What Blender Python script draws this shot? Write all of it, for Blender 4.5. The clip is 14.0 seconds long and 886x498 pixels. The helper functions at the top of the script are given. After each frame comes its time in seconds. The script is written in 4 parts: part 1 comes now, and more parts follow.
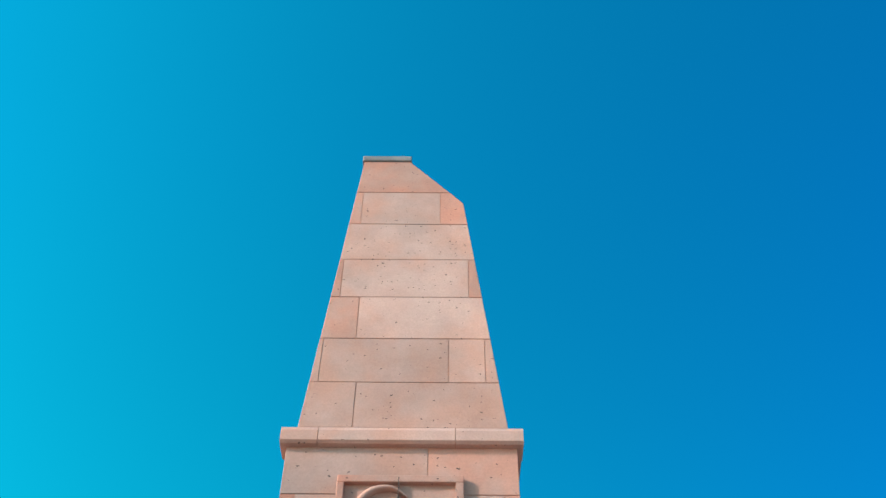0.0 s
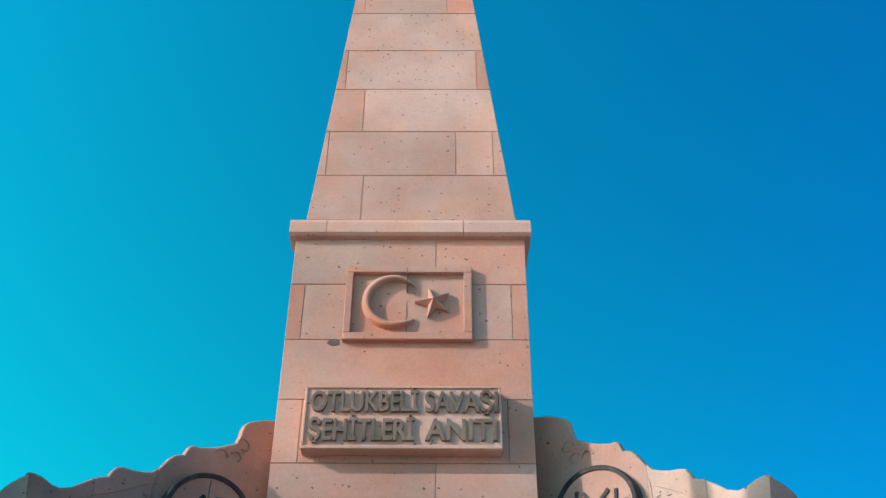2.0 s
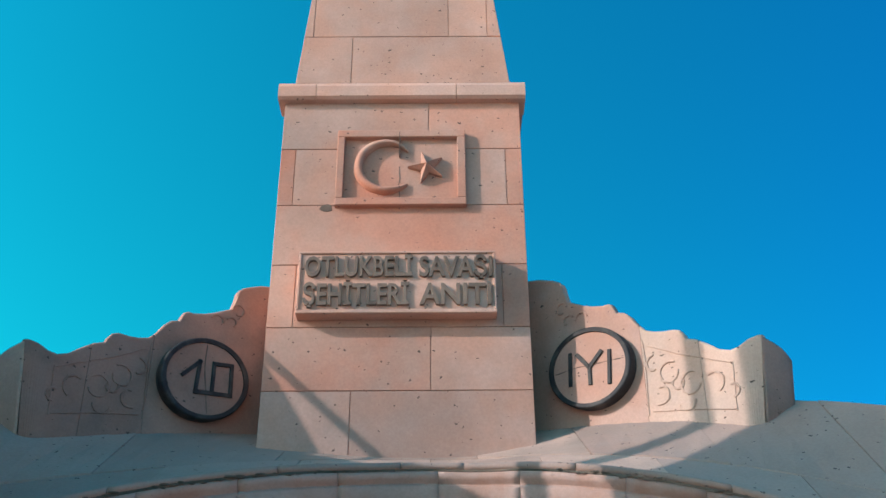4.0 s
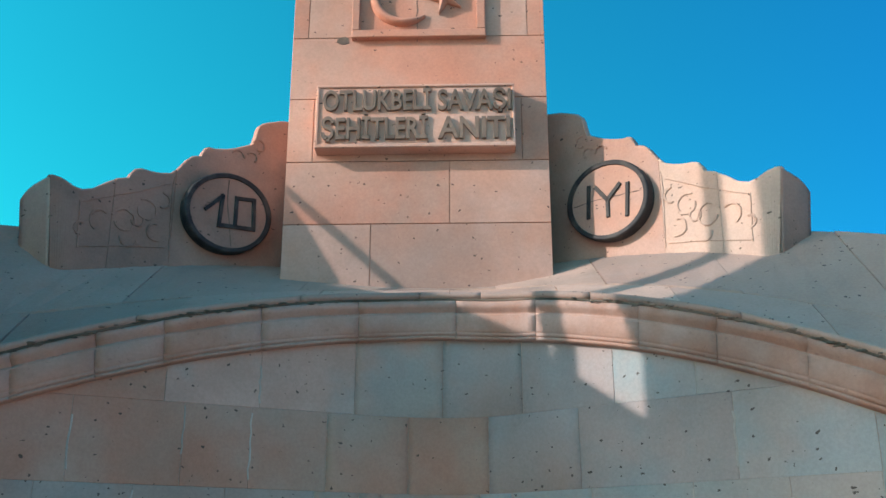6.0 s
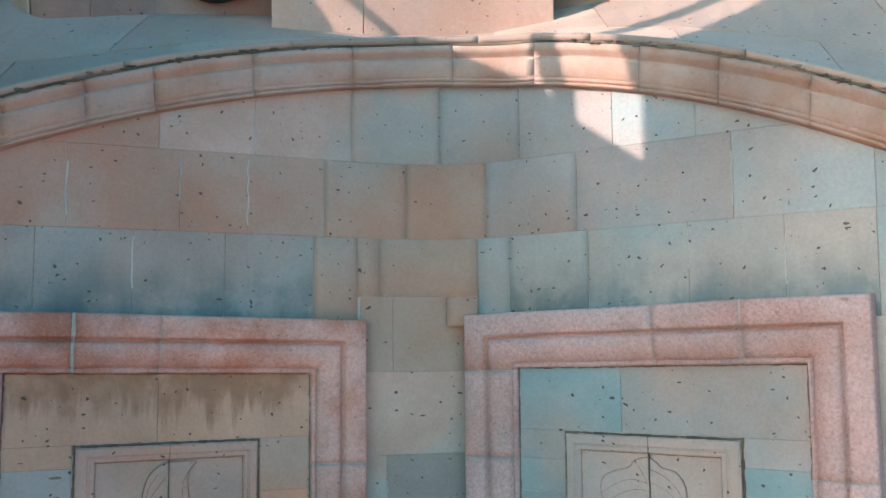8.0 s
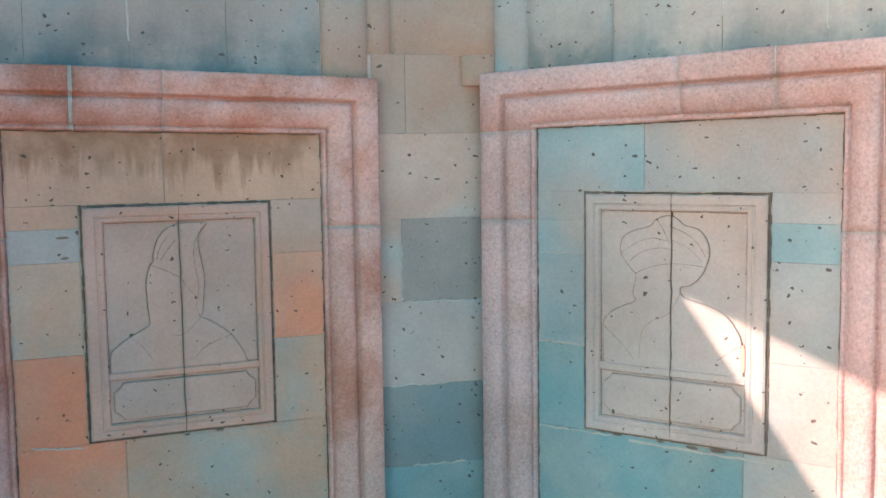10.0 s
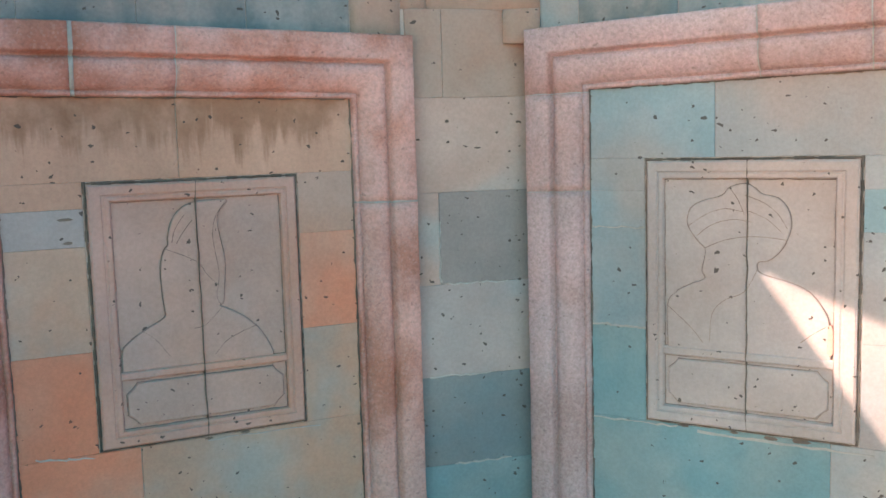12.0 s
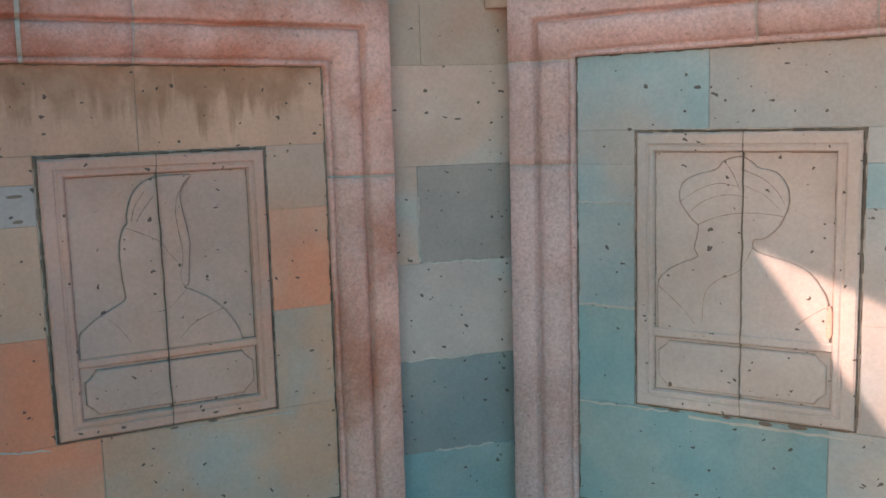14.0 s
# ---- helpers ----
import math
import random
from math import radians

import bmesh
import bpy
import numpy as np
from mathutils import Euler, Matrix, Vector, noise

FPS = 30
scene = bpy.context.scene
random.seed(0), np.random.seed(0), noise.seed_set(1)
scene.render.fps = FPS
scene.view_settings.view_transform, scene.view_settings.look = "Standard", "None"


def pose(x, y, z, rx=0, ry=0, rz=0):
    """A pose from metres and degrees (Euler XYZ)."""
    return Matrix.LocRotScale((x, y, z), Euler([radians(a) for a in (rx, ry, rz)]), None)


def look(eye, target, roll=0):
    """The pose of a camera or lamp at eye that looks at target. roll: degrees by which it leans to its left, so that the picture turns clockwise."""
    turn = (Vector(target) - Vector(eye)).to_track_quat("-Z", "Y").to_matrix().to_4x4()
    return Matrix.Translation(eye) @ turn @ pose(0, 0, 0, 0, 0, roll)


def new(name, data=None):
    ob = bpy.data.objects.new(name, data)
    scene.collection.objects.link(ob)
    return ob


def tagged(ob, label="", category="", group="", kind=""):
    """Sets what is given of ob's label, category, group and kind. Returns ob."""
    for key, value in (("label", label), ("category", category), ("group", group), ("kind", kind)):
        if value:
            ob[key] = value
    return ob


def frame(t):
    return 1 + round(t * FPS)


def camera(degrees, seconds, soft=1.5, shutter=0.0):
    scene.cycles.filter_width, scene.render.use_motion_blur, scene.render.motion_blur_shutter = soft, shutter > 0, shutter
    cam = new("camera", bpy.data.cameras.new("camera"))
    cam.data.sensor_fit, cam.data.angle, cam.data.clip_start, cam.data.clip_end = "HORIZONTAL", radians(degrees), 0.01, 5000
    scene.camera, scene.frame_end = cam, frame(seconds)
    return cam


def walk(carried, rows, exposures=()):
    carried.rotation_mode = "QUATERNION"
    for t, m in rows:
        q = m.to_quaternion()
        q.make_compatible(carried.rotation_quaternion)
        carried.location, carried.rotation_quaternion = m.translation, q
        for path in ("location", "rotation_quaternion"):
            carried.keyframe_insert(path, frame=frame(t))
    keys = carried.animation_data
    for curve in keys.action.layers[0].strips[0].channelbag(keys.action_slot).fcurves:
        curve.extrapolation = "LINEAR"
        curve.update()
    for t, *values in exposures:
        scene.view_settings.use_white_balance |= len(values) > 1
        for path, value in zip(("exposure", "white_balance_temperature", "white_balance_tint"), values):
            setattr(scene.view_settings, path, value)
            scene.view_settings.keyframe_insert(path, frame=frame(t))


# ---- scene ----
cam = camera(48.1, 14.0)
PATH = [
    (0, (0.174, 0.384, 2.496), (0.174, 1.737, 3.969), 0.4),
    (0.5, (0.173, 0.378, 2.494), (0.164, 1.79, 3.91), 0.2),
    (1, (0.169, 0.407, 2.492), (0.164, 1.887, 3.837), 0.3),
    (1.5, (0.176, 0.425, 2.495), (0.167, 1.977, 3.756), 0.4),
    (2, (0.176, 0.432, 2.506), (0.162, 2.055, 3.676), 0.4),
    (2.5, (0.171, 0.438, 2.517), (0.153, 2.121, 3.596), 0.0),
    (3, (0.167, 0.461, 2.522), (0.159, 2.187, 3.532), -0.1),
    (5.3, (0.165, 0.496, 2.503), (0.173, 2.333, 3.293), -0.5),
    (5.5, (0.201, 0.484, 2.506), (0.175, 2.342, 3.244), -0.2),
    (6, (0.201, 0.481, 2.493), (0.147, 2.372, 3.142), -0.0),
    (6.5, (0.203, 0.484, 2.48), (0.144, 2.399, 3.053), 0.0),
    (7, (0.208, 0.495, 2.466), (0.148, 2.442, 2.919), 0.5),
    (7.5, (0.211, 0.524, 2.45), (0.156, 2.499, 2.759), 0.2),
    (8, (0.224, 0.539, 2.42), (0.157, 2.528, 2.621), -0.5),
    (8.5, (0.256, 0.551, 2.371), (0.16, 2.547, 2.466), -0.6),
    (9, (0.272, 0.577, 2.321), (0.163, 2.574, 2.299), -0.5),
    (9.2, (0.272, 0.591, 2.302), (0.165, 2.587, 2.237), -0.4),
    (11.3, (-0.07, 0.855, 2.253), (-0.076, 2.841, 2.016), -2.1),
    (11.5, (-0.062, 0.885, 2.252), (-0.071, 2.871, 2.02), -2.1),
    (12, (-0.099, 0.984, 2.235), (-0.083, 2.971, 2.008), -1.6),
    (12.5, (-0.16, 1.089, 2.23), (-0.102, 3.072, 1.983), -1.8),
    (13, (-0.116, 1.131, 2.219), (-0.085, 3.112, 1.946), -1.9),
    (13.5, (-0.103, 1.143, 2.231), (-0.058, 3.12, 1.93), -1.8),
    (14, (-0.097, 1.139, 2.233), (-0.04, 3.118, 1.948), -1.6),
]
EXPOSURES = [(0, 0.57, 6500, 11), (3.0, 0.40, 6500, 12), (5.5, 0.53, 6700, 13), (6.5, 0.70, 7000, 13), (7.5, 1.08, 7200, 19), (8.0, 1.36, 7350, 20), (8.5, 1.74, 7550, 21.5), (9.0, 1.82, 7700, 23), (11.3, 1.76, 8500, 31), (12.0, 1.73, 8600, 32.5), (12.5, 1.60, 8750, 34), (13.0, 1.42, 8800, 34), (14.0, 1.36, 8900, 34)]
walk(cam, [(t, look(e, g, r)) for t, e, g, r in PATH], EXPOSURES)

# ---- light ----
SUN_TRAVEL = Vector((2.3, 1.0, -1.1)).normalized()
world = bpy.data.worlds.new("sky")
scene.world = world
world.use_nodes = True
wn, wl = world.node_tree.nodes, world.node_tree.links
sky = wn.new("ShaderNodeTexSky")
sky.sky_type = 'NISHITA'
sky.sun_disc = False
sky.sun_elevation = math.asin(-SUN_TRAVEL.z)
sky.sun_rotation = math.atan2(-SUN_TRAVEL.x, -SUN_TRAVEL.y)
sky.air_density, sky.dust_density, sky.ozone_density = 1.0, 1.0, 3.0
hs = wn.new("ShaderNodeHueSaturation")
hs.inputs["Saturation"].default_value = 1.6
hs.inputs["Hue"].default_value = 0.471
wl.new(sky.outputs[0], hs.inputs["Color"])
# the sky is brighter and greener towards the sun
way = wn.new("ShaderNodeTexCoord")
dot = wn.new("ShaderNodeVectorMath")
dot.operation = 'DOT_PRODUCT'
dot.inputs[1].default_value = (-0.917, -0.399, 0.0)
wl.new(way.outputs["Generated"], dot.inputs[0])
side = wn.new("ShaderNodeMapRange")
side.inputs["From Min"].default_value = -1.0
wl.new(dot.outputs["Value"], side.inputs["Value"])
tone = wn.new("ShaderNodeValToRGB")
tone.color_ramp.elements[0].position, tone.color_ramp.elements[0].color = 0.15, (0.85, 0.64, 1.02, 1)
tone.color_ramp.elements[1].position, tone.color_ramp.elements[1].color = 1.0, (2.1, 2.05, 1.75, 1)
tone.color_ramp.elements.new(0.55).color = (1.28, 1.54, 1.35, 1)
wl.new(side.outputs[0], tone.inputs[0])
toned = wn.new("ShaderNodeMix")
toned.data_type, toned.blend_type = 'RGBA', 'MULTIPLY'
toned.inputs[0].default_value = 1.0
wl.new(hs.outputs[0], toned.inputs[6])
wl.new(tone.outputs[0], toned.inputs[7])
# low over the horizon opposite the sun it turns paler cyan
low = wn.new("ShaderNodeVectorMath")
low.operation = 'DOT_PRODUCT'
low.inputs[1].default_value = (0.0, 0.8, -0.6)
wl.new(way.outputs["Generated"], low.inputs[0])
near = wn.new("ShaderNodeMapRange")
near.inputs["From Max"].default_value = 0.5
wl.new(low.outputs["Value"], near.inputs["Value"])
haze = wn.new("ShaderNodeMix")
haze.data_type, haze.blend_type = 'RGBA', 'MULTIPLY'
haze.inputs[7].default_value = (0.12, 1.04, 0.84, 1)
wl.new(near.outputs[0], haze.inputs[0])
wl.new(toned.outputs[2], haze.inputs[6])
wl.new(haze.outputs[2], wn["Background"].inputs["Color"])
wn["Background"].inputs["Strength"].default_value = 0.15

sun_data = bpy.data.lights.new("sun", "SUN")
sun_data.energy, sun_data.angle, sun_data.color = 2.9, radians(0.55), (1.0, 0.94, 0.885)
sun = new("sun", sun_data)
sun.matrix_world = look((0, 0, 0), SUN_TRAVEL)


# ---- materials ----
def stone(name, base, second, stain=None, stain_amount=0.0, pits=0.88, grain=0.07, vary=0.10, rough=0.9, streak=None, speckle=0.0, stain_scale=2.2, streak_z=None, drip=0.5, drip_scale=20.0):
    """Cut volcanic stone: mottled at two scales, pitted, each block of its own tone."""
    m = bpy.data.materials.new(name)
    m.use_nodes = True
    nt = m.node_tree
    n, l = nt.nodes, nt.links
    b = n["Principled BSDF"]
    b.inputs["Roughness"].default_value = rough
    b.inputs["Specular IOR Level"].default_value = 0.25
    tc = n.new("ShaderNodeTexCoord")

    def tex(scale, detail=4, rough_=0.6, stretch=None):
        t = n.new("ShaderNodeTexNoise")
        t.inputs["Scale"].default_value = scale
        t.inputs["Detail"].default_value = detail
        t.inputs["Roughness"].default_value = rough_
        if stretch:
            mp = n.new("ShaderNodeMapping")
            mp.inputs["Scale"].default_value = stretch
            l.new(tc.outputs["Object"], mp.inputs["Vector"])
            l.new(mp.outputs[0], t.inputs["Vector"])
        else:
            l.new(tc.outputs["Object"], t.inputs["Vector"])
        return t

    def ramp(src, a, b_):
        r = n.new("ShaderNodeMapRange")
        r.inputs["From Min"].default_value, r.inputs["From Max"].default_value = a, b_
        r.interpolation_type = 'SMOOTHSTEP'
        l.new(src, r.inputs["Value"])
        return r.outputs[0]

    def mix(fac, a, c, mode='MIX'):
        x = n.new("ShaderNodeMix")
        x.data_type, x.blend_type = 'RGBA', mode
        for s, v in ((x.inputs[0], fac), (x.inputs[6], a), (x.inputs[7], c)):
            if isinstance(v, float):
                s.default_value = v
            elif isinstance(v, tuple):
                s.default_value = (*v, 1)
            else:
                l.new(v, s)
        return x.outputs[2]

    def mul(a, k):
        x = n.new("ShaderNodeMath")
        x.operation = 'MULTIPLY'
        l.new(a, x.inputs[0])
        if isinstance(k, float):
            x.inputs[1].default_value = k
        else:
            l.new(k, x.inputs[1])
        return x.outputs[0]

    large = tex(3.1, 3)
    col = mix(ramp(large.outputs["Fac"], 0.36, 0.64), base, second)
    if stain:
        st = tex(stain_scale, 4, 0.55)
        col = mix(mul(ramp(st.outputs["Fac"], 0.44, 0.66), stain_amount), col, stain)
    if streak:
        sk = tex(drip_scale, 4, 0.6, (1.0, 1.0, 0.12))
        sep = n.new("ShaderNodeSeparateXYZ")
        l.new(tc.outputs["Object"], sep.inputs[0])
        run = n.new("ShaderNodeMath")
        run.operation = 'MULTIPLY_ADD'
        l.new(sk.outputs["Fac"], run.inputs[0])
        run.inputs[1].default_value = drip
        l.new(sep.outputs["Z"], run.inputs[2])
        cloud = tex(7.0, 4, 0.6)
        amount = mul(ramp(run.outputs[0], streak_z[0] + drip / 2, streak_z[1] + drip / 2), mul(ramp(cloud.outputs["Fac"], 0.25, 0.6), 0.85))
        col = mix(amount, col, streak)
    fine = tex(95.0, 3, 0.7)
    g = ramp(fine.outputs["Fac"], 0.25, 0.75)
    gr = n.new("ShaderNodeMapRange")
    gr.inputs["To Min"].default_value, gr.inputs["To Max"].default_value = 1 - grain, 1 + grain
    l.new(g, gr.inputs["Value"])
    oi = n.new("ShaderNodeObjectInfo")
    vr = n.new("ShaderNodeMapRange")
    vr.inputs["To Min"].default_value, vr.inputs["To Max"].default_value = 1 - vary, 1 + vary
    l.new(oi.outputs["Random"], vr.inputs["Value"])
    blotch = tex(1.7, 5, 0.62)
    br = n.new("ShaderNodeMapRange")
    br.inputs["From Min"].default_value, br.inputs["From Max"].default_value = 0.3, 0.7
    br.inputs["To Min"].default_value, br.inputs["To Max"].default_value = 0.80, 1.18
    l.new(blotch.outputs["Fac"], br.inputs["Value"])
    both = mul(mul(gr.outputs[0], vr.outputs[0]), br.outputs[0])
    comb = n.new("ShaderNodeCombineColor")
    for i in range(3):
        l.new(both, comb.inputs[i])
    col = mix(1.0, col, comb.outputs[0], 'MULTIPLY')
    if speckle:
        sp = n.new("ShaderNodeTexVoronoi")
        sp.inputs["Scale"].default_value = 170
        l.new(tc.outputs["Object"], sp.inputs["Vector"])
        sc = n.new("ShaderNodeSeparateColor")
        l.new(sp.outputs["Color"], sc.inputs[0])
        col = mix(mul(ramp(sc.outputs[0], 0.7, 0.9), speckle), col, (0.10, 0.07, 0.07))
        col = mix(mul(ramp(sc.outputs[1], 0.75, 0.95), speckle), col, (0.54, 0.40, 0.38))
    height = mul(fine.outputs["Fac"], 0.25)
    if pits:
        vo = n.new("ShaderNodeTexVoronoi")
        vo.inputs["Scale"].default_value = 44.0
        vo.inputs["Randomness"].default_value = 1.0
        wob = tex(30.0, 2)
        add = n.new("ShaderNodeVectorMath")
        add.operation = 'MULTIPLY_ADD'
        add.inputs[1].default_value = (0.03, 0.03, 0.03)
        l.new(wob.outputs["Color"], add.inputs[0])
        mp = n.new("ShaderNodeMapping")
        mp.inputs["Scale"].default_value = (0.75, 0.75, 1.0)
        l.new(tc.outputs["Object"], mp.inputs["Vector"])
        l.new(mp.outputs[0], add.inputs[2])
        l.new(add.outputs[0], vo.inputs["Vector"])
        size = n.new("ShaderNodeSeparateColor")
        l.new(vo.outputs["Color"], size.inputs[0])
        lim = n.new("ShaderNodeMapRange")
        lim.inputs["From Min"].default_value = 0.58
        lim.inputs["To Min"].default_value, lim.inputs["To Max"].default_value = 0.0, 0.21
        l.new(size.outputs[0], lim.inputs["Value"])
        less = n.new("ShaderNodeMath")
        less.operation = 'LESS_THAN'
        l.new(vo.outputs["Distance"], less.inputs[0])
        l.new(lim.outputs[0], less.inputs[1])
        # larger ragged holes, drawn out along a slanting grain
        big = n.new("ShaderNodeTexVoronoi")
        big.inputs["Scale"].default_value = 30.0
        torn = tex(70.0, 3)
        pull = n.new("ShaderNodeVectorMath")
        pull.operation = 'MULTIPLY_ADD'
        pull.inputs[1].default_value = (0.022, 0.022, 0.022)
        l.new(torn.outputs["Color"], pull.inputs[0])
        lean = n.new("ShaderNodeMapping")
        lean.inputs["Rotation"].default_value = (0.0, 0.6, 0.0)
        lean.inputs["Scale"].default_value = (0.8, 0.8, 1.25)
        l.new(tc.outputs["Object"], lean.inputs["Vector"])
        l.new(lean.outputs[0], pull.inputs[2])
        l.new(pull.outputs[0], big.inputs["Vector"])
        which = n.new("ShaderNodeSeparateColor")
        l.new(big.outputs["Color"], which.inputs[0])
        reach = n.new("ShaderNodeMapRange")
        reach.inputs["From Min"].default_value = 0.66
        reach.inputs["To Min"].default_value, reach.inputs["To Max"].default_value = 0.0, 0.155
        l.new(which.outputs[1], reach.inputs["Value"])
        hole = n.new("ShaderNodeMath")
        hole.operation = 'LESS_THAN'
        l.new(big.outputs["Distance"], hole.inputs[0])
        l.new(reach.outputs[0], hole.inputs[1])
        any_hole = n.new("ShaderNodeMath")
        any_hole.operation = 'MAXIMUM'
        l.new(less.outputs[0], any_hole.inputs[0])
        l.new(hole.outputs[0], any_hole.inputs[1])
        col = mix(mul(any_hole.outputs[0], pits), col, (0.065, 0.048, 0.042))
        sub = n.new("ShaderNodeMath")
        sub.operation = 'SUBTRACT'
        l.new(height, sub.inputs[0])
        l.new(mul(any_hole.outputs[0], 0.9), sub.inputs[1])
        height = sub.outputs[0]
    l.new(col, b.inputs["Base Color"])
    bump = n.new("ShaderNodeBump")
    bump.inputs["Strength"].default_value = 0.32
    bump.inputs["Distance"].default_value = 0.006
    l.new(height, bump.inputs["Height"])
    l.new(bump.outputs[0], b.inputs["Normal"])
    return m


ROSE = stone("rose_stone", (0.48, 0.235, 0.172), (0.44, 0.262, 0.208), (0.53, 0.21, 0.14), 0.55)
ROSE_PALE = stone("pale_rose_stone", (0.46, 0.287, 0.237), (0.48, 0.263, 0.20), (0.42, 0.297, 0.256), 0.5)
TEALISH = (0.22, 0.31, 0.325)
BEIGE = stone("beige_stone", (0.45, 0.305, 0.265), (0.42, 0.27, 0.23), TEALISH, 0.55, vary=0.05)
BROWN = stone("brown_stone", (0.42, 0.21, 0.155), (0.39, 0.235, 0.185), (0.31, 0.255, 0.23), 0.45, vary=0.03, stain_scale=1.7)
GREY = stone("grey_stone", (0.35, 0.265, 0.248), (0.325, 0.265, 0.253), (0.21, 0.285, 0.31), 0.4, vary=0.04)
WARM_GREY = stone("warm_grey_stone", (0.46, 0.27, 0.21), (0.41, 0.265, 0.22), (0.52, 0.245, 0.165), 0.5, vary=0.04)
DARK = stone("dark_grey_stone", (0.24, 0.205, 0.195), (0.28, 0.225, 0.21), pits=0.9, vary=0.04)
BLUE = stone("bluish_stone", (0.285, 0.295, 0.30), (0.345, 0.29, 0.275), (0.19, 0.285, 0.31), 0.85, vary=0.05)
DAMP = stone("damp_stained_stone", (0.34, 0.285, 0.265), (0.335, 0.295, 0.28), (0.21, 0.27, 0.285), 0.7, streak=(0.085, 0.135, 0.15), vary=0.03, streak_z=(2.74, 2.50), drip=0.22, drip_scale=9.0)
DAMP_BROWN = stone("damp_brown_stone", (0.32, 0.245, 0.22), (0.31, 0.26, 0.24), (0.20, 0.245, 0.255), 0.6, streak=(0.075, 0.12, 0.13), vary=0.03, streak_z=(2.76, 2.50), drip=0.22, drip_scale=9.0)
TEAL = stone("teal_toned_stone", (0.115, 0.245, 0.268), (0.165, 0.27, 0.285), (0.28, 0.295, 0.28), 0.5, vary=0.05)
DARK_TEAL = stone("dark_teal_stone", (0.165, 0.195, 0.20), (0.215, 0.205, 0.20), (0.11, 0.21, 0.235), 0.6, vary=0.03)
ORANGE = stone("orange_stone", (0.68, 0.215, 0.13), (0.60, 0.25, 0.17), (0.46, 0.30, 0.235), 0.5, vary=0.05)
OCHRE = stone("ochre_stone", (0.52, 0.265, 0.185), (0.45, 0.28, 0.215), (0.27, 0.315, 0.31), 0.6, vary=0.04, stain_scale=2.6)
STAINED = stone("rain_stained_stone", (0.55, 0.295, 0.215), (0.49, 0.27, 0.20), (0.40, 0.20, 0.13), 0.5, streak=(0.28, 0.125, 0.075), vary=0.04, streak_z=(2.215, 2.30), drip=0.36, drip_scale=24.0)
PINK = stone("pink_granite", (0.59, 0.285, 0.245), (0.54, 0.29, 0.26), (0.39, 0.125, 0.08), 0.8, pits=0.3, speckle=0.14, grain=0.14, vary=0.04, stain_scale=3.6)
PINK_PALE = stone("pale_pink_granite", (0.48, 0.29, 0.285), (0.45, 0.295, 0.295), (0.37, 0.175, 0.145), 0.45, pits=0.3, speckle=0.16, grain=0.17, vary=0.04, stain_scale=3.0)
LEDGE_STONE = stone("grey_weathered_stone", (0.47, 0.315, 0.255), (0.45, 0.29, 0.23), (0.20, 0.165, 0.145), 0.5, stain_scale=1.5)
# darker copy of the ledge stone, with the outer slabs' shade in its colour
LEDGE_SHADED = stone("shaded_weathered_stone", (0.38, 0.265, 0.225), (0.39, 0.255, 0.21), (0.17, 0.14, 0.125), 0.5, stain_scale=1.7)
MOULD = stone("moulding_stone", (0.42, 0.26, 0.213), (0.39, 0.27, 0.235), (0.30, 0.15, 0.105), 0.55, pits=0.2, stain_scale=4.0, vary=0.04)
# weathered stains, plus the wings' shade put into a darker base colour
SHADED_WEATHERED = stone("shaded_weathered_rose_stone", (0.37, 0.20, 0.155), (0.33, 0.20, 0.165), (0.20, 0.14, 0.12), 0.6, stain_scale=4.0, vary=0.05)
RELIEF_WARM = stone("warm_carved_stone", (0.51, 0.27, 0.215), (0.46, 0.275, 0.24), (0.58, 0.245, 0.155), 0.5, vary=0.02)
RELIEF_GREY = stone("grey_carved_stone", (0.47, 0.28, 0.235), (0.435, 0.285, 0.25), (0.52, 0.265, 0.19), 0.4, vary=0.02)
# paler copy for wing faces that catch the light
LIT_CREAM = stone("lit_cream_stone", (0.50, 0.345, 0.28), (0.465, 0.335, 0.28), (0.50, 0.30, 0.23), 0.45, vary=0.03)
RELIEF = stone("carved_stone", (0.40, 0.30, 0.28), (0.385, 0.31, 0.295), (0.43, 0.285, 0.245), 0.35, vary=0.02)
MORTAR = stone("mortar", (0.40, 0.29, 0.25), (0.46, 0.35, 0.31), pits=0.0, vary=0.0)
LETTER = stone("dark_letter_stone", (0.115, 0.085, 0.07), (0.18, 0.13, 0.105), (0.05, 0.04, 0.036), 0.5, pits=0.0, stain_scale=9.0)
BLACK = stone("worn_black_paint", (0.016, 0.016, 0.020), (0.026, 0.025, 0.028), (0.11, 0.10, 0.09), 0.35, pits=0.0, rough=0.6, stain_scale=14)
# dark tones for the thin strokes that draw carved lines, grooves and cracks
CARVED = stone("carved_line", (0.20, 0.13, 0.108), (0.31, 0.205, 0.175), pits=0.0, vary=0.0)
GROOVE = stone("dark_groove_line", (0.10, 0.072, 0.062), (0.20, 0.14, 0.115), pits=0.0, vary=0.0)
LIME = stone("pale_lime_mortar", (0.42, 0.375, 0.345), (0.34, 0.30, 0.275), pits=0.0, vary=0.0)
CAP = stone("grey_cap_stone", (0.20, 0.20, 0.20), (0.27, 0.26, 0.25), pits=0.2)
DARK_SEAM = stone("green_black_seam", (0.05, 0.055, 0.045), (0.11, 0.10, 0.085), (0.30, 0.21, 0.17), 0.6, pits=0.0, vary=0.0, stain_scale=4.0)
PAVING = stone("paving_stone", (0.54, 0.32, 0.235), (0.57, 0.35, 0.265), (0.47, 0.29, 0.22), 0.5, pits=0.1)


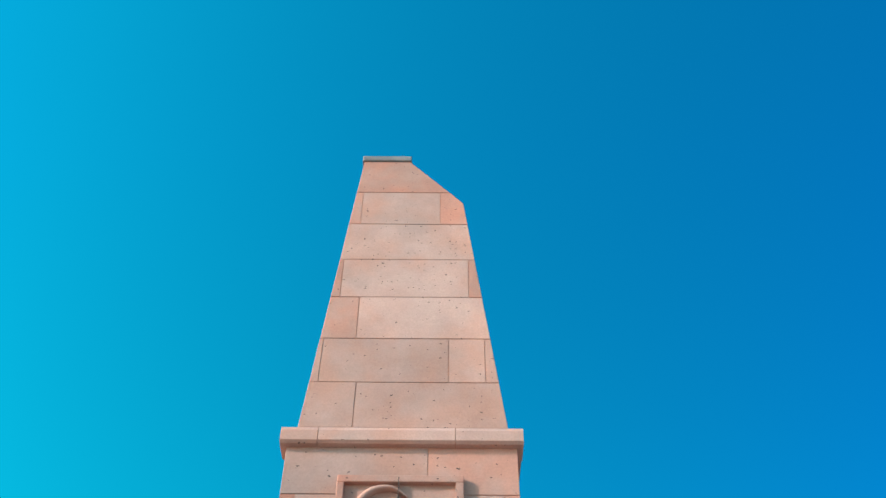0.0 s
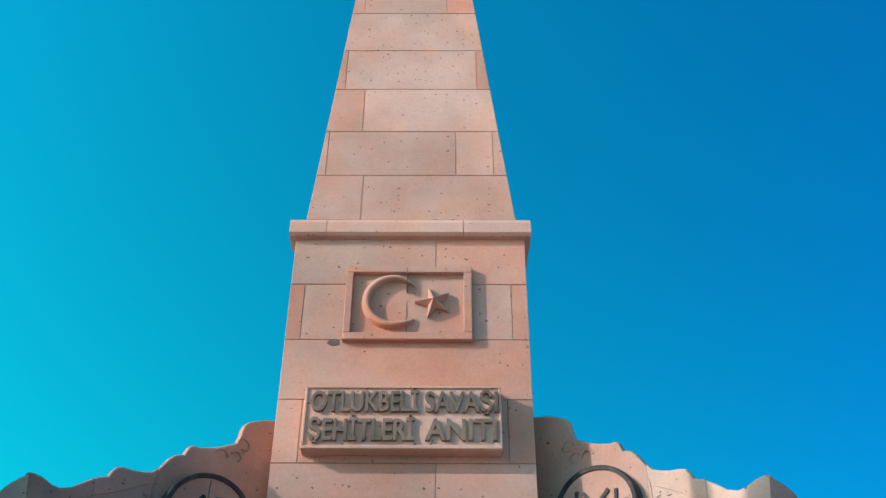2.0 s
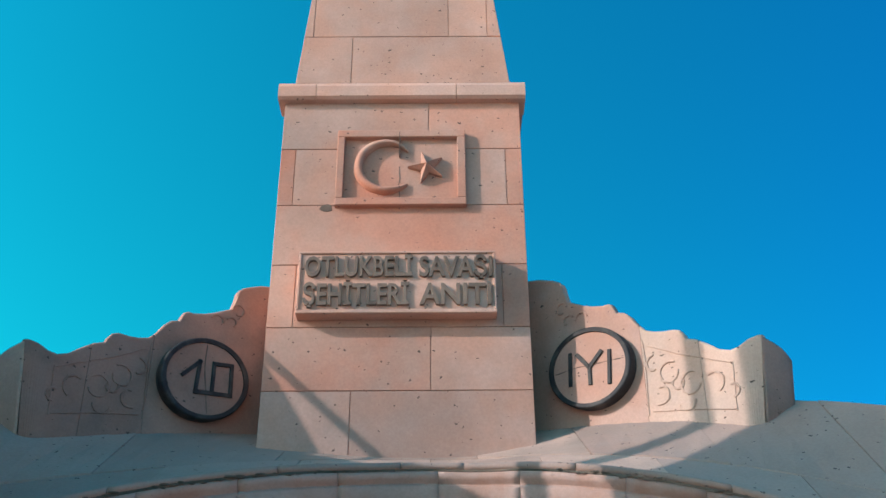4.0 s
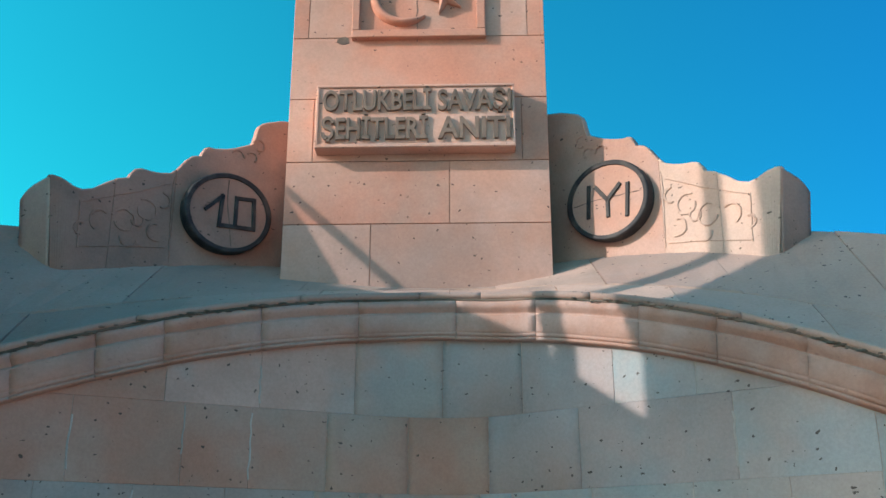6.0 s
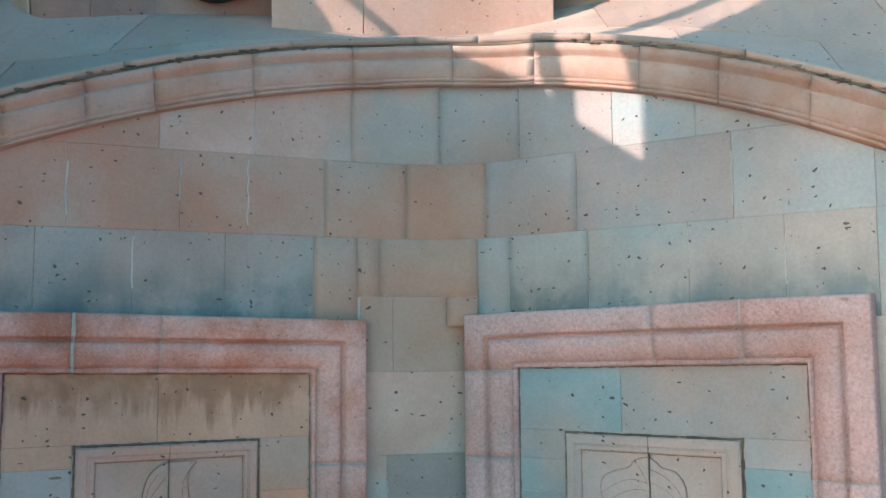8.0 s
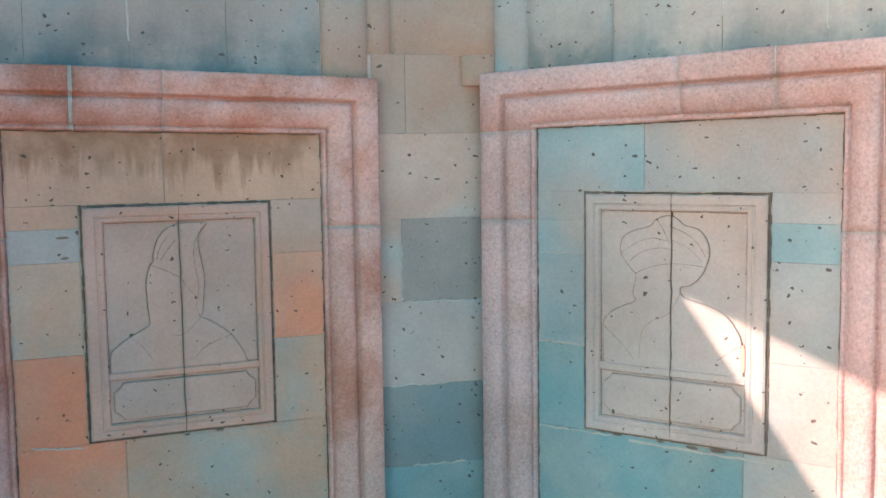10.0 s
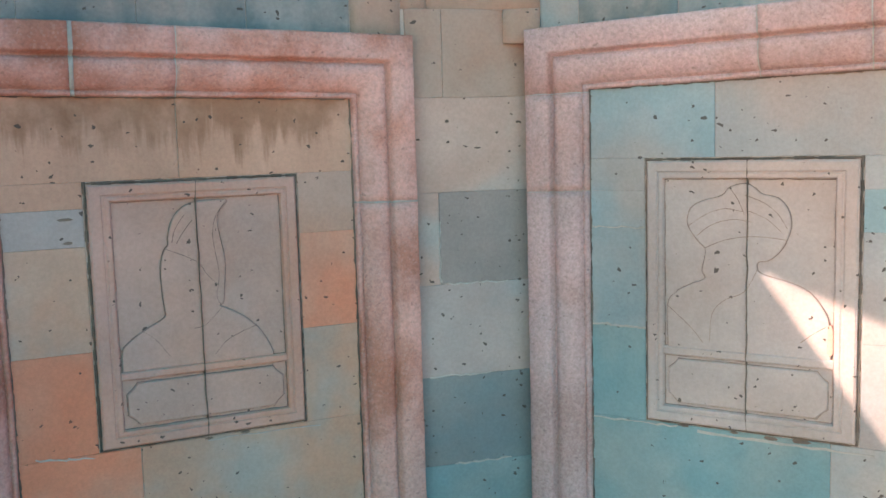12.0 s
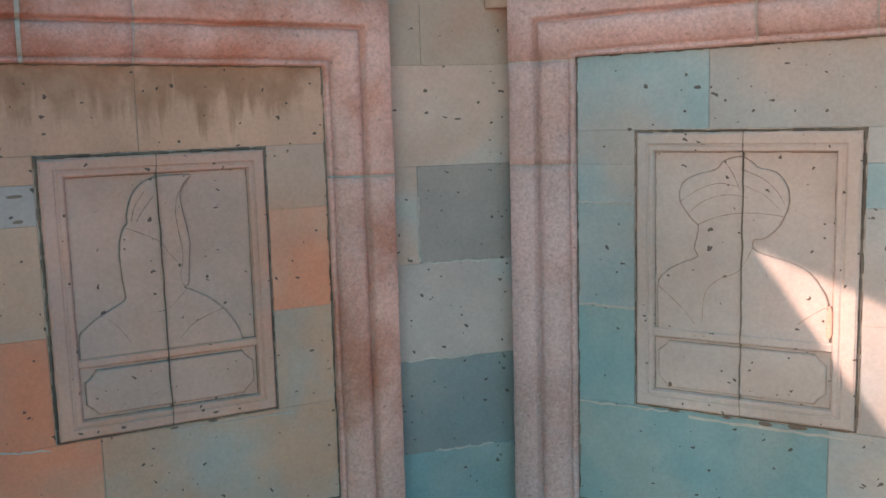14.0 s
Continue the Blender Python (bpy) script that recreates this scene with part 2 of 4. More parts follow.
# ---- building helpers ----
def part(name, bm, material, parent=None, label=""):
    me = bpy.data.meshes.new(name)
    bmesh.ops.recalc_face_normals(bm, faces=bm.faces[:])
    bm.to_mesh(me)
    bm.free()
    me.materials.append(material)
    ob = new(name, me)
    if parent is not None:
        ob.parent = parent
        ob.matrix_parent_inverse = parent.matrix_world.inverted()
    if label:
        tagged(ob, label)
    return ob


def thing(name, place, label, category, group="", kind=""):
    ob = new(name)
    ob.location = place
    ob.matrix_world = Matrix.Translation(place)
    return tagged(ob, label, category, group, kind)


def clip(poly, a, b, c):
    """The part of a convex outline where a*u + b*z <= c."""
    out = []
    for i, p in enumerate(poly):
        q = poly[(i + 1) % len(poly)]
        dp, dq = a * p[0] + b * p[1] - c, a * q[0] + b * q[1] - c
        if dp <= 0:
            out.append(p)
        if dp * dq < 0:
            t = dp / (dp - dq)
            out.append((p[0] + t * (q[0] - p[0]), p[1] + t * (q[1] - p[1])))
    return out


def rect(u0, u1, z0, z1, gap=0.0):
    return [(u0 + gap, z0 + gap), (u1 - gap, z0 + gap), (u1 - gap, z1 - gap), (u0 + gap, z1 - gap)]


def prism(poly, at, front, back, bevel=0.004, bm=None):
    """A convex outline in (u, z) made solid between two depths; at(u, z, d) gives the place, d towards the viewer."""
    bm = bm or bmesh.new()
    cu, cz = sum(p[0] for p in poly) / len(poly), sum(p[1] for p in poly) / len(poly)
    rings = []
    for d, inset in ((back, 0), (front - bevel, 0), (front, bevel)):
        ring = []
        for u, z in poly:
            if inset:
                su = max(-1, min(1, (cu - u) / max(abs(cu - u), 1e-6)))
                sz = max(-1, min(1, (cz - z) / max(abs(cz - z), 1e-6)))
                u, z = u + su * min(inset, abs(cu - u)), z + sz * min(inset, abs(cz - z))
            ring.append(bm.verts.new(at(u, z, d)))
        rings.append(ring)
    k = len(poly)
    bm.faces.new(rings[0][::-1])
    bm.faces.new(rings[2])
    for r0, r1 in zip(rings, rings[1:]):
        for i in range(k):
            bm.faces.new((r0[i], r0[(i + 1) % k], r1[(i + 1) % k], r1[i]))
    return bm


def slab(outline, at, front, back, bevel=0.003):
    """Any outline in (u, z) made solid, with a bevelled front."""
    bm = bmesh.new()
    f = bm.faces.new([bm.verts.new(at(u, z, back)) for u, z in outline])
    r = bmesh.ops.extrude_face_region(bm, geom=[f])
    top = [v for v in r["geom"] if isinstance(v, bmesh.types.BMVert)]
    move = Vector(at(0, 0, front)) - Vector(at(0, 0, back))
    bmesh.ops.translate(bm, verts=top, vec=move)
    if bevel:
        tops = set(top)
        edges = [e for e in bm.edges if e.verts[0] in tops and e.verts[1] in tops]
        bmesh.ops.bevel(bm, geom=edges, offset=bevel, segments=2, affect='EDGES', profile=0.5)
    bmesh.ops.triangulate(bm, faces=[f for f in bm.faces if len(f.verts) > 4])
    return bm


def stroke(points, width, at, front, back, rough=0.0):
    """A carved or raised line along points, as one mesh of joined bars; rough: how far it wavers."""
    bm = bmesh.new()
    if rough:
        fine = []
        for p, q in zip(points, points[1:]):
            n = max(1, int(math.hypot(q[0] - p[0], q[1] - p[1]) / 0.02))
            fine += [(p[0] + (q[0] - p[0]) * i / n + random.uniform(-rough, rough), p[1] + (q[1] - p[1]) * i / n + random.uniform(-rough, rough)) for i in range(n)]
        points = fine + [points[-1]]
    full = width
    for (u0, z0), (u1, z1) in zip(points, points[1:]):
        d = math.hypot(u1 - u0, z1 - z0) or 1e-6
        width = full * (random.uniform(0.5, 1.35) if rough else 1.0)
        eu, ez = (u1 - u0) / d * width / 2, (z1 - z0) / d * width / 2
        nu, nz = -ez, eu
        poly = [(u0 - eu + nu, z0 - ez + nz), (u0 - eu - nu, z0 - ez - nz), (u1 + eu - nu, z1 + ez - nz), (u1 + eu + nu, z1 + ez + nz)]
        prism(poly, at, front, back, min(0.002, width / 4), bm)
    return bm


# ---- plan of the wall: a bay of three faces, folded inwards ----
GROUND = 0.6
XL, YL, KL = -0.170, 3.893, 0.467
XR, YR, KR = 0.194, 3.997, -0.634
NL, NR = math.hypot(1, KL), math.hypot(1, KR)
XEND = 1.75


def wall_y(x):
    if x <= XL:
        return YL + KL * (x - XL)
    if x >= XR:
        return YR + KR * (x - XR)
    return YL + (YR - YL) * (x - XL) / (XR - XL)


def smooth_y(x):
    """The wall's face above the frames, where the fold is rounded."""
    ex, ey, cx, cy = 0.40, YR + KR * (0.40 - XR), 0.164, 4.05
    if not XL < x < ex:
        return wall_y(x)
    a, b, c = XL - 2 * cx + ex, 2 * (cx - XL), XL - x
    t = (-b + math.sqrt(b * b - 4 * a * c)) / (2 * a)
    return (1 - t) ** 2 * YL + 2 * t * (1 - t) * cy + t * t * ey


def arch_z(x):
    """Lower edge of the arch moulding."""
    d = x - 0.09
    a, b = (0.080, 0.135) if d < 0 else (0.047, 0.211)
    return 3.340 - a * (math.sqrt(d * d + 0.01) - 0.1) - b * d * d


def left_at(u, z, d):
    return (XL - u / NL + d * KL / NL, YL - KL * u / NL - d / NL, z)


def right_at(u, z, d):
    return (XR + u / NR + d * KR / NR, YR + KR * u / NR - d / NR, z)


CW = math.hypot(XR - XL, YR - YL)


def centre_at(u, z, d):
    ex, ey = (XR - XL) / CW, (YR - YL) / CW
    return (XL + ex * u + ey * d, YL + ey * u - ex * d, z)


def front_at(u, z, d):
    return (u, 4.30 - d, z)


# ---- ground and walls ----
bm = bmesh.new()
vs = [bm.verts.new((sx * 600, sy * 600, GROUND)) for sx, sy in ((-1, -1), (1, -1), (1, 1), (-1, 1))]
bm.faces.new(vs)
tagged(part("ground", bm, PAVING), "rose stone paving round the monument", "ground", kind="structure")


def wall_body(name, at, us, x_of, face=-0.003):
    bm = bmesh.new()
    rows = []
    for u in us:
        top = arch_z(x_of(u)) + 0.12
        rows.append([bm.verts.new(at(u, z, d)) for z, d in ((GROUND, face), (top, face), (top, -0.30), (GROUND, -0.30))])
    for a, b in zip(rows, rows[1:]):
        for i in range(4):
            bm.faces.new((a[i], a[(i + 1) % 4], b[(i + 1) % 4], b[i]))
    bm.faces.new(rows[0])
    bm.faces.new(rows[-1][::-1])
    return tagged(part(name, bm, MORTAR), "wall of cut stone blocks with thin mortar joints", "wall", kind="structure")


UL, UR = (XL + XEND) * NL, (XEND - XR) * NR
wall_left = wall_body("wall_left", left_at, [UL * i / 12 for i in range(13)], lambda u: XL - u / NL)
wall_centre = wall_body("wall_centre", centre_at, [CW * i / 3 for i in range(4)], lambda u: XL + u / CW * (XR - XL), -0.05)
wall_right = wall_body("wall_right", right_at, [UR * i / 12 for i in range(13)], lambda u: XR + u / NR)

# solid core of the monument behind the bay
bm = bmesh.new()
prism(rect(-1.6, 1.6, GROUND, 3.2), lambda u, z, d: (u, 4.5 - d, z), 0.1, -1.5, 0.01, bm)
tagged(part("wall_core", bm, BEIGE), "plain stone core of the monument", "wall", kind="structure")

# added unseen wall, stepped on top, with a slanted opening, shaping shadows and sun patches
SIDE_X = -1.75


def side_at(u, z, d):
    return (SIDE_X + d, u, z)


bm = bmesh.new()
# the slanted bar and thin post only throw narrow shadow bands
for poly in ([(2.54, 3.07), (3.14, 3.07), (3.14, 4.37), (2.98, 4.36), (2.86, 4.35), (2.84, 4.30), (2.73, 4.26), (2.54, 4.20)],
             [(2.54, GROUND), (3.14, GROUND), (3.14, 3.07), (2.54, 3.07)],
             [(3.14, GROUND), (3.58, GROUND), (3.58, 4.33), (3.14, 4.37)],
             [(3.58, 3.2), (3.66, 3.2), (3.66, 4.30), (3.58, 4.33)],
             [(3.80, 3.2), (4.12, 3.2), (4.12, 4.2), (3.80, 4.2)],
             [(3.66, 3.2), (3.80, 3.2), (3.80, 4.64), (3.785, 4.61), (3.735, 4.50), (3.66, 4.30)],
             [(3.50, 4.385), (3.51, 4.370), (3.80, 4.655), (3.79, 4.670)],
             [(1.20, 3.07), (2.54, 3.07), (2.54, 4.45), (2.64, 5.05), (2.64, 5.6), (1.20, 5.6)],
             [(1.50, GROUND), (2.54, GROUND), (2.54, 3.07), (1.50, 1.97)],
             [(1.20, GROUND), (1.50, GROUND), (1.50, 3.07), (1.20, 3.07)],
             [(2.76, 4.20), (2.83, 4.20), (2.86, 5.7), (2.79, 5.7)]):
    prism(poly, side_at, 0.0, -0.03, 0.0, bm)
# backing pieces thicken the shadow wall clear of the light's edges
for poly in ([(1.20, 3.18), (2.44, 3.18), (2.44, 5.5), (1.20, 5.5)], [(1.20, GROUND), (1.42, GROUND), (1.42, 3.18), (1.20, 3.18)],
             [(1.50, GROUND), (2.44, GROUND), (2.44, 2.85), (1.50, 1.85)], [(2.60, GROUND), (3.58, GROUND), (3.58, 4.2), (2.60, 4.1)]):
    prism(poly, side_at, -0.028, -0.20, 0.0, bm)
tagged(part("wall_side", bm, BEIGE), "unseen stone wall added to cast the shadows", "wall", kind="structure")

# ---- arch moulding: one carved stone after another ----
SECTION = ((-0.01, 0.0), (0.024, 0.0), (0.029, 0.004), (0.027, 0.009), (0.024, 0.011), (0.029, 0.014), (0.033, 0.019), (0.030, 0.024), (0.034, 0.029),
           (0.040, 0.052), (0.043, 0.082), (0.041, 0.088), (0.034, 0.092), (0.038, 0.097), (0.050, 0.106), (0.056, 0.116), (0.056, 0.126), (0.050, 0.134), (0.02, 0.137), (-0.01, 0.137))
LIP = ((-0.01, 0.139), (0.050, 0.139), (0.059, 0.144), (0.061, 0.153), (0.055, 0.163), (0.034, 0.169), (-0.03, 0.170))
SEAM = ((-0.01, 0.132), (0.049, 0.132), (0.053, 0.135), (0.053, 0.140), (0.048, 0.143), (-0.01, 0.143))
arch = thing("arch", (0.08, 3.95, 3.357), "curved stone arch moulding of separate carved stones", "arch", kind="structure")
JOINTS = (-1.75, -1.45, -1.18, -0.967, -0.782, -0.50, -0.19, 0.149, 0.426, 0.742, 0.955, 1.175, 1.45, 1.75)
LIP_JOINTS = (-1.75, -1.30, -0.86, -0.38, 0.02, 0.24, 0.60, 1.02, 1.40, 1.75)


def moulding(name, section, joints, material, smooth, gap):
    for a, b in zip(joints, joints[1:]):
        bm = bmesh.new()
        steps = max(4, int((b - a) / 0.03))
        rings = []
        push = random.uniform(-0.0012, 0.0012)
        for j in range(steps + 1):
            x = a + gap + (b - a - 2 * gap) * j / steps
            ring = []
            for o, dz in section:
                w = noise.noise_vector((x * 7, o * 40, dz * 40)) * (0.003 if o > 0 else 0.0)
                ring.append(bm.verts.new((x, smooth_y(x) - (o + push + w[0]) * 1.12, arch_z(x) + (dz + w[1] * 0.5) * (1.0 + 0.05 * abs(x)))))
            rings.append(ring)
        k = len(section)
        for r0, r1 in zip(rings, rings[1:]):
            for q in range(k):
                bm.faces.new((r0[q], r0[(q + 1) % k], r1[(q + 1) % k], r1[q])).smooth = q in smooth
        bm.faces.new(rings[0])
        bm.faces.new(rings[-1][::-1])
        part(name, bm, material, arch)


moulding("voussoir", SECTION, JOINTS, MOULD, (1, 2, 5, 6, 8, 9, 12, 13, 14, 15, 16), 0.0006)
moulding("lip", LIP, LIP_JOINTS, LEDGE_SHADED, (1, 2, 3, 4), 0.001)
moulding("seam", SEAM, (-1.75, 0.0, 1.75), DARK_SEAM, (1, 2, 3), 0.0)
# small dark clumps along the crevice under the lip, thick towards both ends
for x0, x1, count in ((-1.6, -0.25, 90), (0.55, 1.6, 70)):
    bm = bmesh.new()
    for i in range(count):
        x = x0 + (x1 - x0) * (round(random.random() * 9) / 9 + random.gauss(0, 0.04))
        r = random.uniform(0.003, 0.008)
        o = random.uniform(0.048, 0.060)
        m = Matrix.Translation((x, smooth_y(x) - o * 1.12, arch_z(x) + random.uniform(0.129, 0.146) * (1.0 + 0.05 * abs(x)))) @ Matrix.Diagonal((r * random.uniform(1.5, 4.0), r, r * random.uniform(0.4, 0.8), 1))
        bmesh.ops.create_icosphere(bm, subdivisions=1, radius=1.0, matrix=m)
    tagged(part("moss", bm, DARK_SEAM, arch, "small dark clumps in the crevice under the lip"), kind="stuff")


# ---- sloped ledge above the arch ----
def ledge_z(x, y):
    tip = -0.10 * max(0.0, x - 1.15) + 0.10 * max(0.0, -1.2 - x)
    return arch_z(x) + 0.155 + (0.42 + 0.22 * x * x + tip) * (y - smooth_y(x))


ledge = thing("ledge", (0.0, 4.0, 3.5), "sloping grey stone slabs above the arch", "ledge", kind="structure")
for row, (v0, v1, cuts) in enumerate(((0.0, 0.30, (-1.9, -1.28, -0.80, -0.36, 0.12, 0.52, 0.90, 1.30, 1.9)), (0.305, 1.05, (-1.9, -1.02, -0.45, 0.30, 0.70, 1.12, 1.55, 1.9)))):
    for a, b in zip(cuts, cuts[1:]):
        bm = bmesh.new()
        n = max(3, int((b - a) / 0.08))
        lift = random.uniform(-0.004, 0.004)
        grid = []
        for i in range(n + 1):
            x = a + 0.0014 + (b - a - 0.0028) * i / n
            line = []
            back = min(v1 - 0.003, 0.92 - 0.25 * max(0, abs(x) - 1.25))
            for v in (v0, (v0 + back) / 2, back):
                y = smooth_y(x) + v
                line.append((bm.verts.new((x, y, ledge_z(x, y) + lift)), bm.verts.new((x, y, ledge_z(x, y) - 0.10))))
            grid.append(line)
        for g0, g1 in zip(grid, grid[1:]):
            for j in range(2):
                bm.faces.new((g0[j][0], g0[j + 1][0], g1[j + 1][0], g1[j][0]))
                bm.faces.new((g0[j][1], g0[j + 1][1], g1[j + 1][1], g1[j][1]))
            for j in (0, 2):
                bm.faces.new((g0[j][0], g1[j][0], g1[j][1], g0[j][1]))
        for g in (grid[0], grid[-1]):
            for j in range(2):
                bm.faces.new((g[j][0], g[j + 1][0], g[j + 1][1], g[j][1]))
        # sunlit middle slabs keep the pale stone, shaded outer ones the darker copy
        part("slab", bm, LEDGE_STONE if -0.2 < (a + b) / 2 < 0.75 else LEDGE_SHADED, ledge)

# ---- obelisk ----
obelisk = thing("obelisk", (0, 4.8, 3.4), "tapered rose stone obelisk with a slanted broken top", "obelisk")
X0, X1 = -0.570, 0.537
bm = prism(rect(X0 + 0.006, X1 - 0.006, 3.2, 5.385), front_at, -0.006, -1.05, 0.0)
part("base", bm, ROSE, obelisk)
BASE_ROWS = ((3.30, 3.915, (-0.205,), (ROSE_PALE, ROSE_PALE)), (3.915, 4.195, (0.12,), (ROSE, ROSE_PALE)), (4.195, 4.49, (-0.46, 0.425), (ROSE, ROSE_PALE, ROSE)),
             (4.49, 4.79, (), (ROSE,)), (4.79, 5.09, (-0.50, 0.462), (ROSE, ROSE_PALE, ROSE)), (5.09, 5.387, (0.11,), (ROSE_PALE, ROSE)))
for z0, z1, cuts, mats in BASE_ROWS:
    us = (X0, *cuts, X1)
    for a, b, m in zip(us, us[1:], mats):
        part("block", prism(rect(a, b, z0, z1, 0.0017), front_at, random.uniform(-0.0006, 0.0006), -0.10, 0.0015), m, obelisk)
# cornice
for a, b in ((X0 - 0.030, -0.42), (-0.42, 0.24), (0.24, X1 + 0.030)):
    bm = bmesh.new()
    sec = ((0.0, 5.350), (0.030, 5.352), (0.044, 5.364), (0.047, 5.418), (0.038, 5.440), (0.0, 5.462), (-0.10, 5.488), (-0.10, 5.350))
    r = [[bm.verts.new((x, 4.30 - d, z)) for d, z in sec] for x in (a + 0.0015, b - 0.0015)]
    for i in range(len(sec)):
        bm.faces.new((r[0][i], r[0][(i + 1) % len(sec)], r[1][(i + 1) % len(sec)], r[1][i]))
    bm.faces.new(r[0])
    bm.faces.new(r[1][::-1])
    part("cornice", bm, ROSE_PALE, obelisk)
part("cornice", prism(rect(X0 - 0.028, X1 + 0.028, 5.382, 5.484), front_at, -0.10, -1.08, 0.0), ROSE, obelisk)


# shaft
def shaft_at(u, z, d):
    lean = 0.03 * (z - 5.2)
    return (u, 4.312 + lean - d, z)


SL0, SL1 = -0.532, -0.346
SR0, SR1 = 0.499, 0.249
Z0, Z1 = 5.484, 7.700


def clip_shaft(poly, inset=0.0):
    s = (SL1 - SL0) / (Z1 - Z0)
    poly = clip(poly, -1, s, -(SL0 - s * Z0) - inset)
    s = (SR1 - SR0) / (Z1 - Z0)
    poly = clip(poly, 1, -s, SR0 - s * Z0 - inset)
    # slanted top
    s = (7.26 - 7.695) / (0.300 + 0.042)
    return clip(poly, -s, 1, 7.26 - s * 0.300 - inset)


bm = bmesh.new()
outline = clip_shaft(rect(-0.6, 0.6, Z0, Z1), 0.006)
rings = []
for d in (-0.006, -1.0):
    rings.append([bm.verts.new((u, (4.312 + 0.03 * (z - 5.2) - d) if d > -0.5 else 5.30 - 0.12 * (z - 5.48), z)) for u, z in outline])
bm.faces.new(rings[0])
bm.faces.new(rings[1][::-1])
for i in range(len(outline)):
    j = (i + 1) % len(outline)
    bm.faces.new((rings[0][i], rings[0][j], rings[1][j], rings[1][i]))
part("shaft", bm, ROSE, obelisk)
SHAFT_ROWS = ((5.484, 5.780, (-0.265,), (ROSE_PALE, ROSE_PALE)), (5.780, 6.090, (-0.462, 0.207, 0.40), (ROSE, ROSE_PALE, ROSE_PALE, ROSE)),
              (6.090, 6.412, (-0.289,), (ROSE, ROSE_PALE)), (6.412, 6.730, (-0.402, 0.322), (ROSE, ROSE_PALE, ROSE)), (6.730, 7.055, (), (ROSE_PALE,)),
              (7.055, 7.370, (-0.330, 0.155), (ROSE, ROSE_PALE, ROSE)), (7.370, 7.700, (), (ROSE,)))
for z0, z1, cuts, mats in SHAFT_ROWS:
    us = (-0.6, *cuts, 0.6)
    for a, b, m in zip(us, us[1:], mats):
        poly = clip_shaft(rect(a, b, z0, z1, 0.0018))
        if len(poly) > 2:
            part("block", prism(poly, shaft_at, random.uniform(-0.0006, 0.0006), -0.09, 0.0015), m, obelisk)
part("cap", prism(rect(-0.358, -0.036, 7.698, 7.752), shaft_at, 0.012, -0.55, 0.006), CAP, obelisk, "thin grey cap stone")

# ---- crescent and star relief ----
flag = thing("relief_panel", (-0.015, 4.30, 4.79), "rose stone relief with a crescent and star on the obelisk", "relief")
FX0, FX1, FZ0, FZ1 = -0.307, 0.278, 4.775, 5.176
IX0, IX1, IZ0, IZ1 = -0.274, 0.240, 4.812, 5.138
part("field", prism(rect(FX0 + 0.01, FX1 - 0.01, FZ0 + 0.01, FZ1 - 0.01), front_at, 0.003, -0.002, 0.0), ROSE, flag)
for u0, u1, z0, z1 in ((FX0, FX1, FZ0, IZ0), (FX0, FX1, IZ1, FZ1), (FX0, IX0, IZ0, IZ1), (IX1, FX1, IZ0, IZ1)):
    part("border", prism(rect(u0, u1, z0, z1), front_at, 0.031, 0.001, 0.003), ROSE, flag)
CX, CZ, CR = -0.089, 4.984, 0.143
bm = bmesh.new()
cols = []
for i in range(41):
    f = i / 40
    a = radians(39 + 278 * f)
    b = radians(42 + 272 * f)
    po = (CX + CR * math.cos(a), CZ + CR * math.sin(a))
    pi = (CX + 0.016 + 0.117 * math.cos(b), CZ + 0.117 * math.sin(b))
    mid = ((po[0] + pi[0]) / 2, (po[1] + pi[1]) / 2)
    rise = 0.004 + 0.034 * min(1.0, 5 * min(f, 1 - f) + 0.35)
    pts = [(po, 0.002), ((po[0] * 0.85 + pi[0] * 0.15, po[1] * 0.85 + pi[1] * 0.15), rise * 0.8), (mid, rise), ((po[0] * 0.08 + pi[0] * 0.92, po[1] * 0.08 + pi[1] * 0.92), rise * 0.95), (pi, 0.002)]
    cols.append([bm.verts.new(front_at(*q, d)) for q, d in pts])
for c0, c1 in zip(cols, cols[1:]):
    for q in range(4):
        bm.faces.new((c0[q], c0[q + 1], c1[q + 1], c1[q])).smooth = True
part("crescent", bm, ROSE, flag)
bm = bmesh.new()
SX, SZ = 0.101, 4.980
tip = bm.verts.new(front_at(SX, SZ, 0.056))
ring = []
for i in range(10):
    a = radians(180 + 36 * i)
    r, d = (0.086, 0.024) if i % 2 == 0 else (0.031, 0.018)
    ring.append((bm.verts.new(front_at(SX + r * math.cos(a), SZ + r * math.sin(a), d)), bm.verts.new(front_at(SX + r * math.cos(a), SZ + r * math.sin(a), 0.001))))
for i in range(10):
    p, q = ring[i], ring[(i + 1) % 10]
    bm.faces.new((tip, p[0], q[0]))
    bm.faces.new((p[0], p[1], q[1], q[0]))
part("star", bm, ROSE, flag)
for z0, z1, d in ((4.768, 4.990, 0.0), (5.04, 5.164, 0.0)):
    crack = [(-0.022 + random.uniform(-0.003, 0.003), z0 + (z1 - z0) * i / 7) for i in range(8)]
    part("crack", stroke(crack, 0.0035, front_at, 0.0325 if z0 > 5 else 0.0045, 0.001), GROOVE, flag)

chip = [(-0.345 + 0.024 * math.cos(0.7 * i) * (1 + 0.2 * (i % 3)), 4.775 + 0.020 * math.sin(0.7 * i)) for i in range(9)]
part("chip", prism(chip, front_at, 0.0025, -0.004, 0.001), LETTER, obelisk)

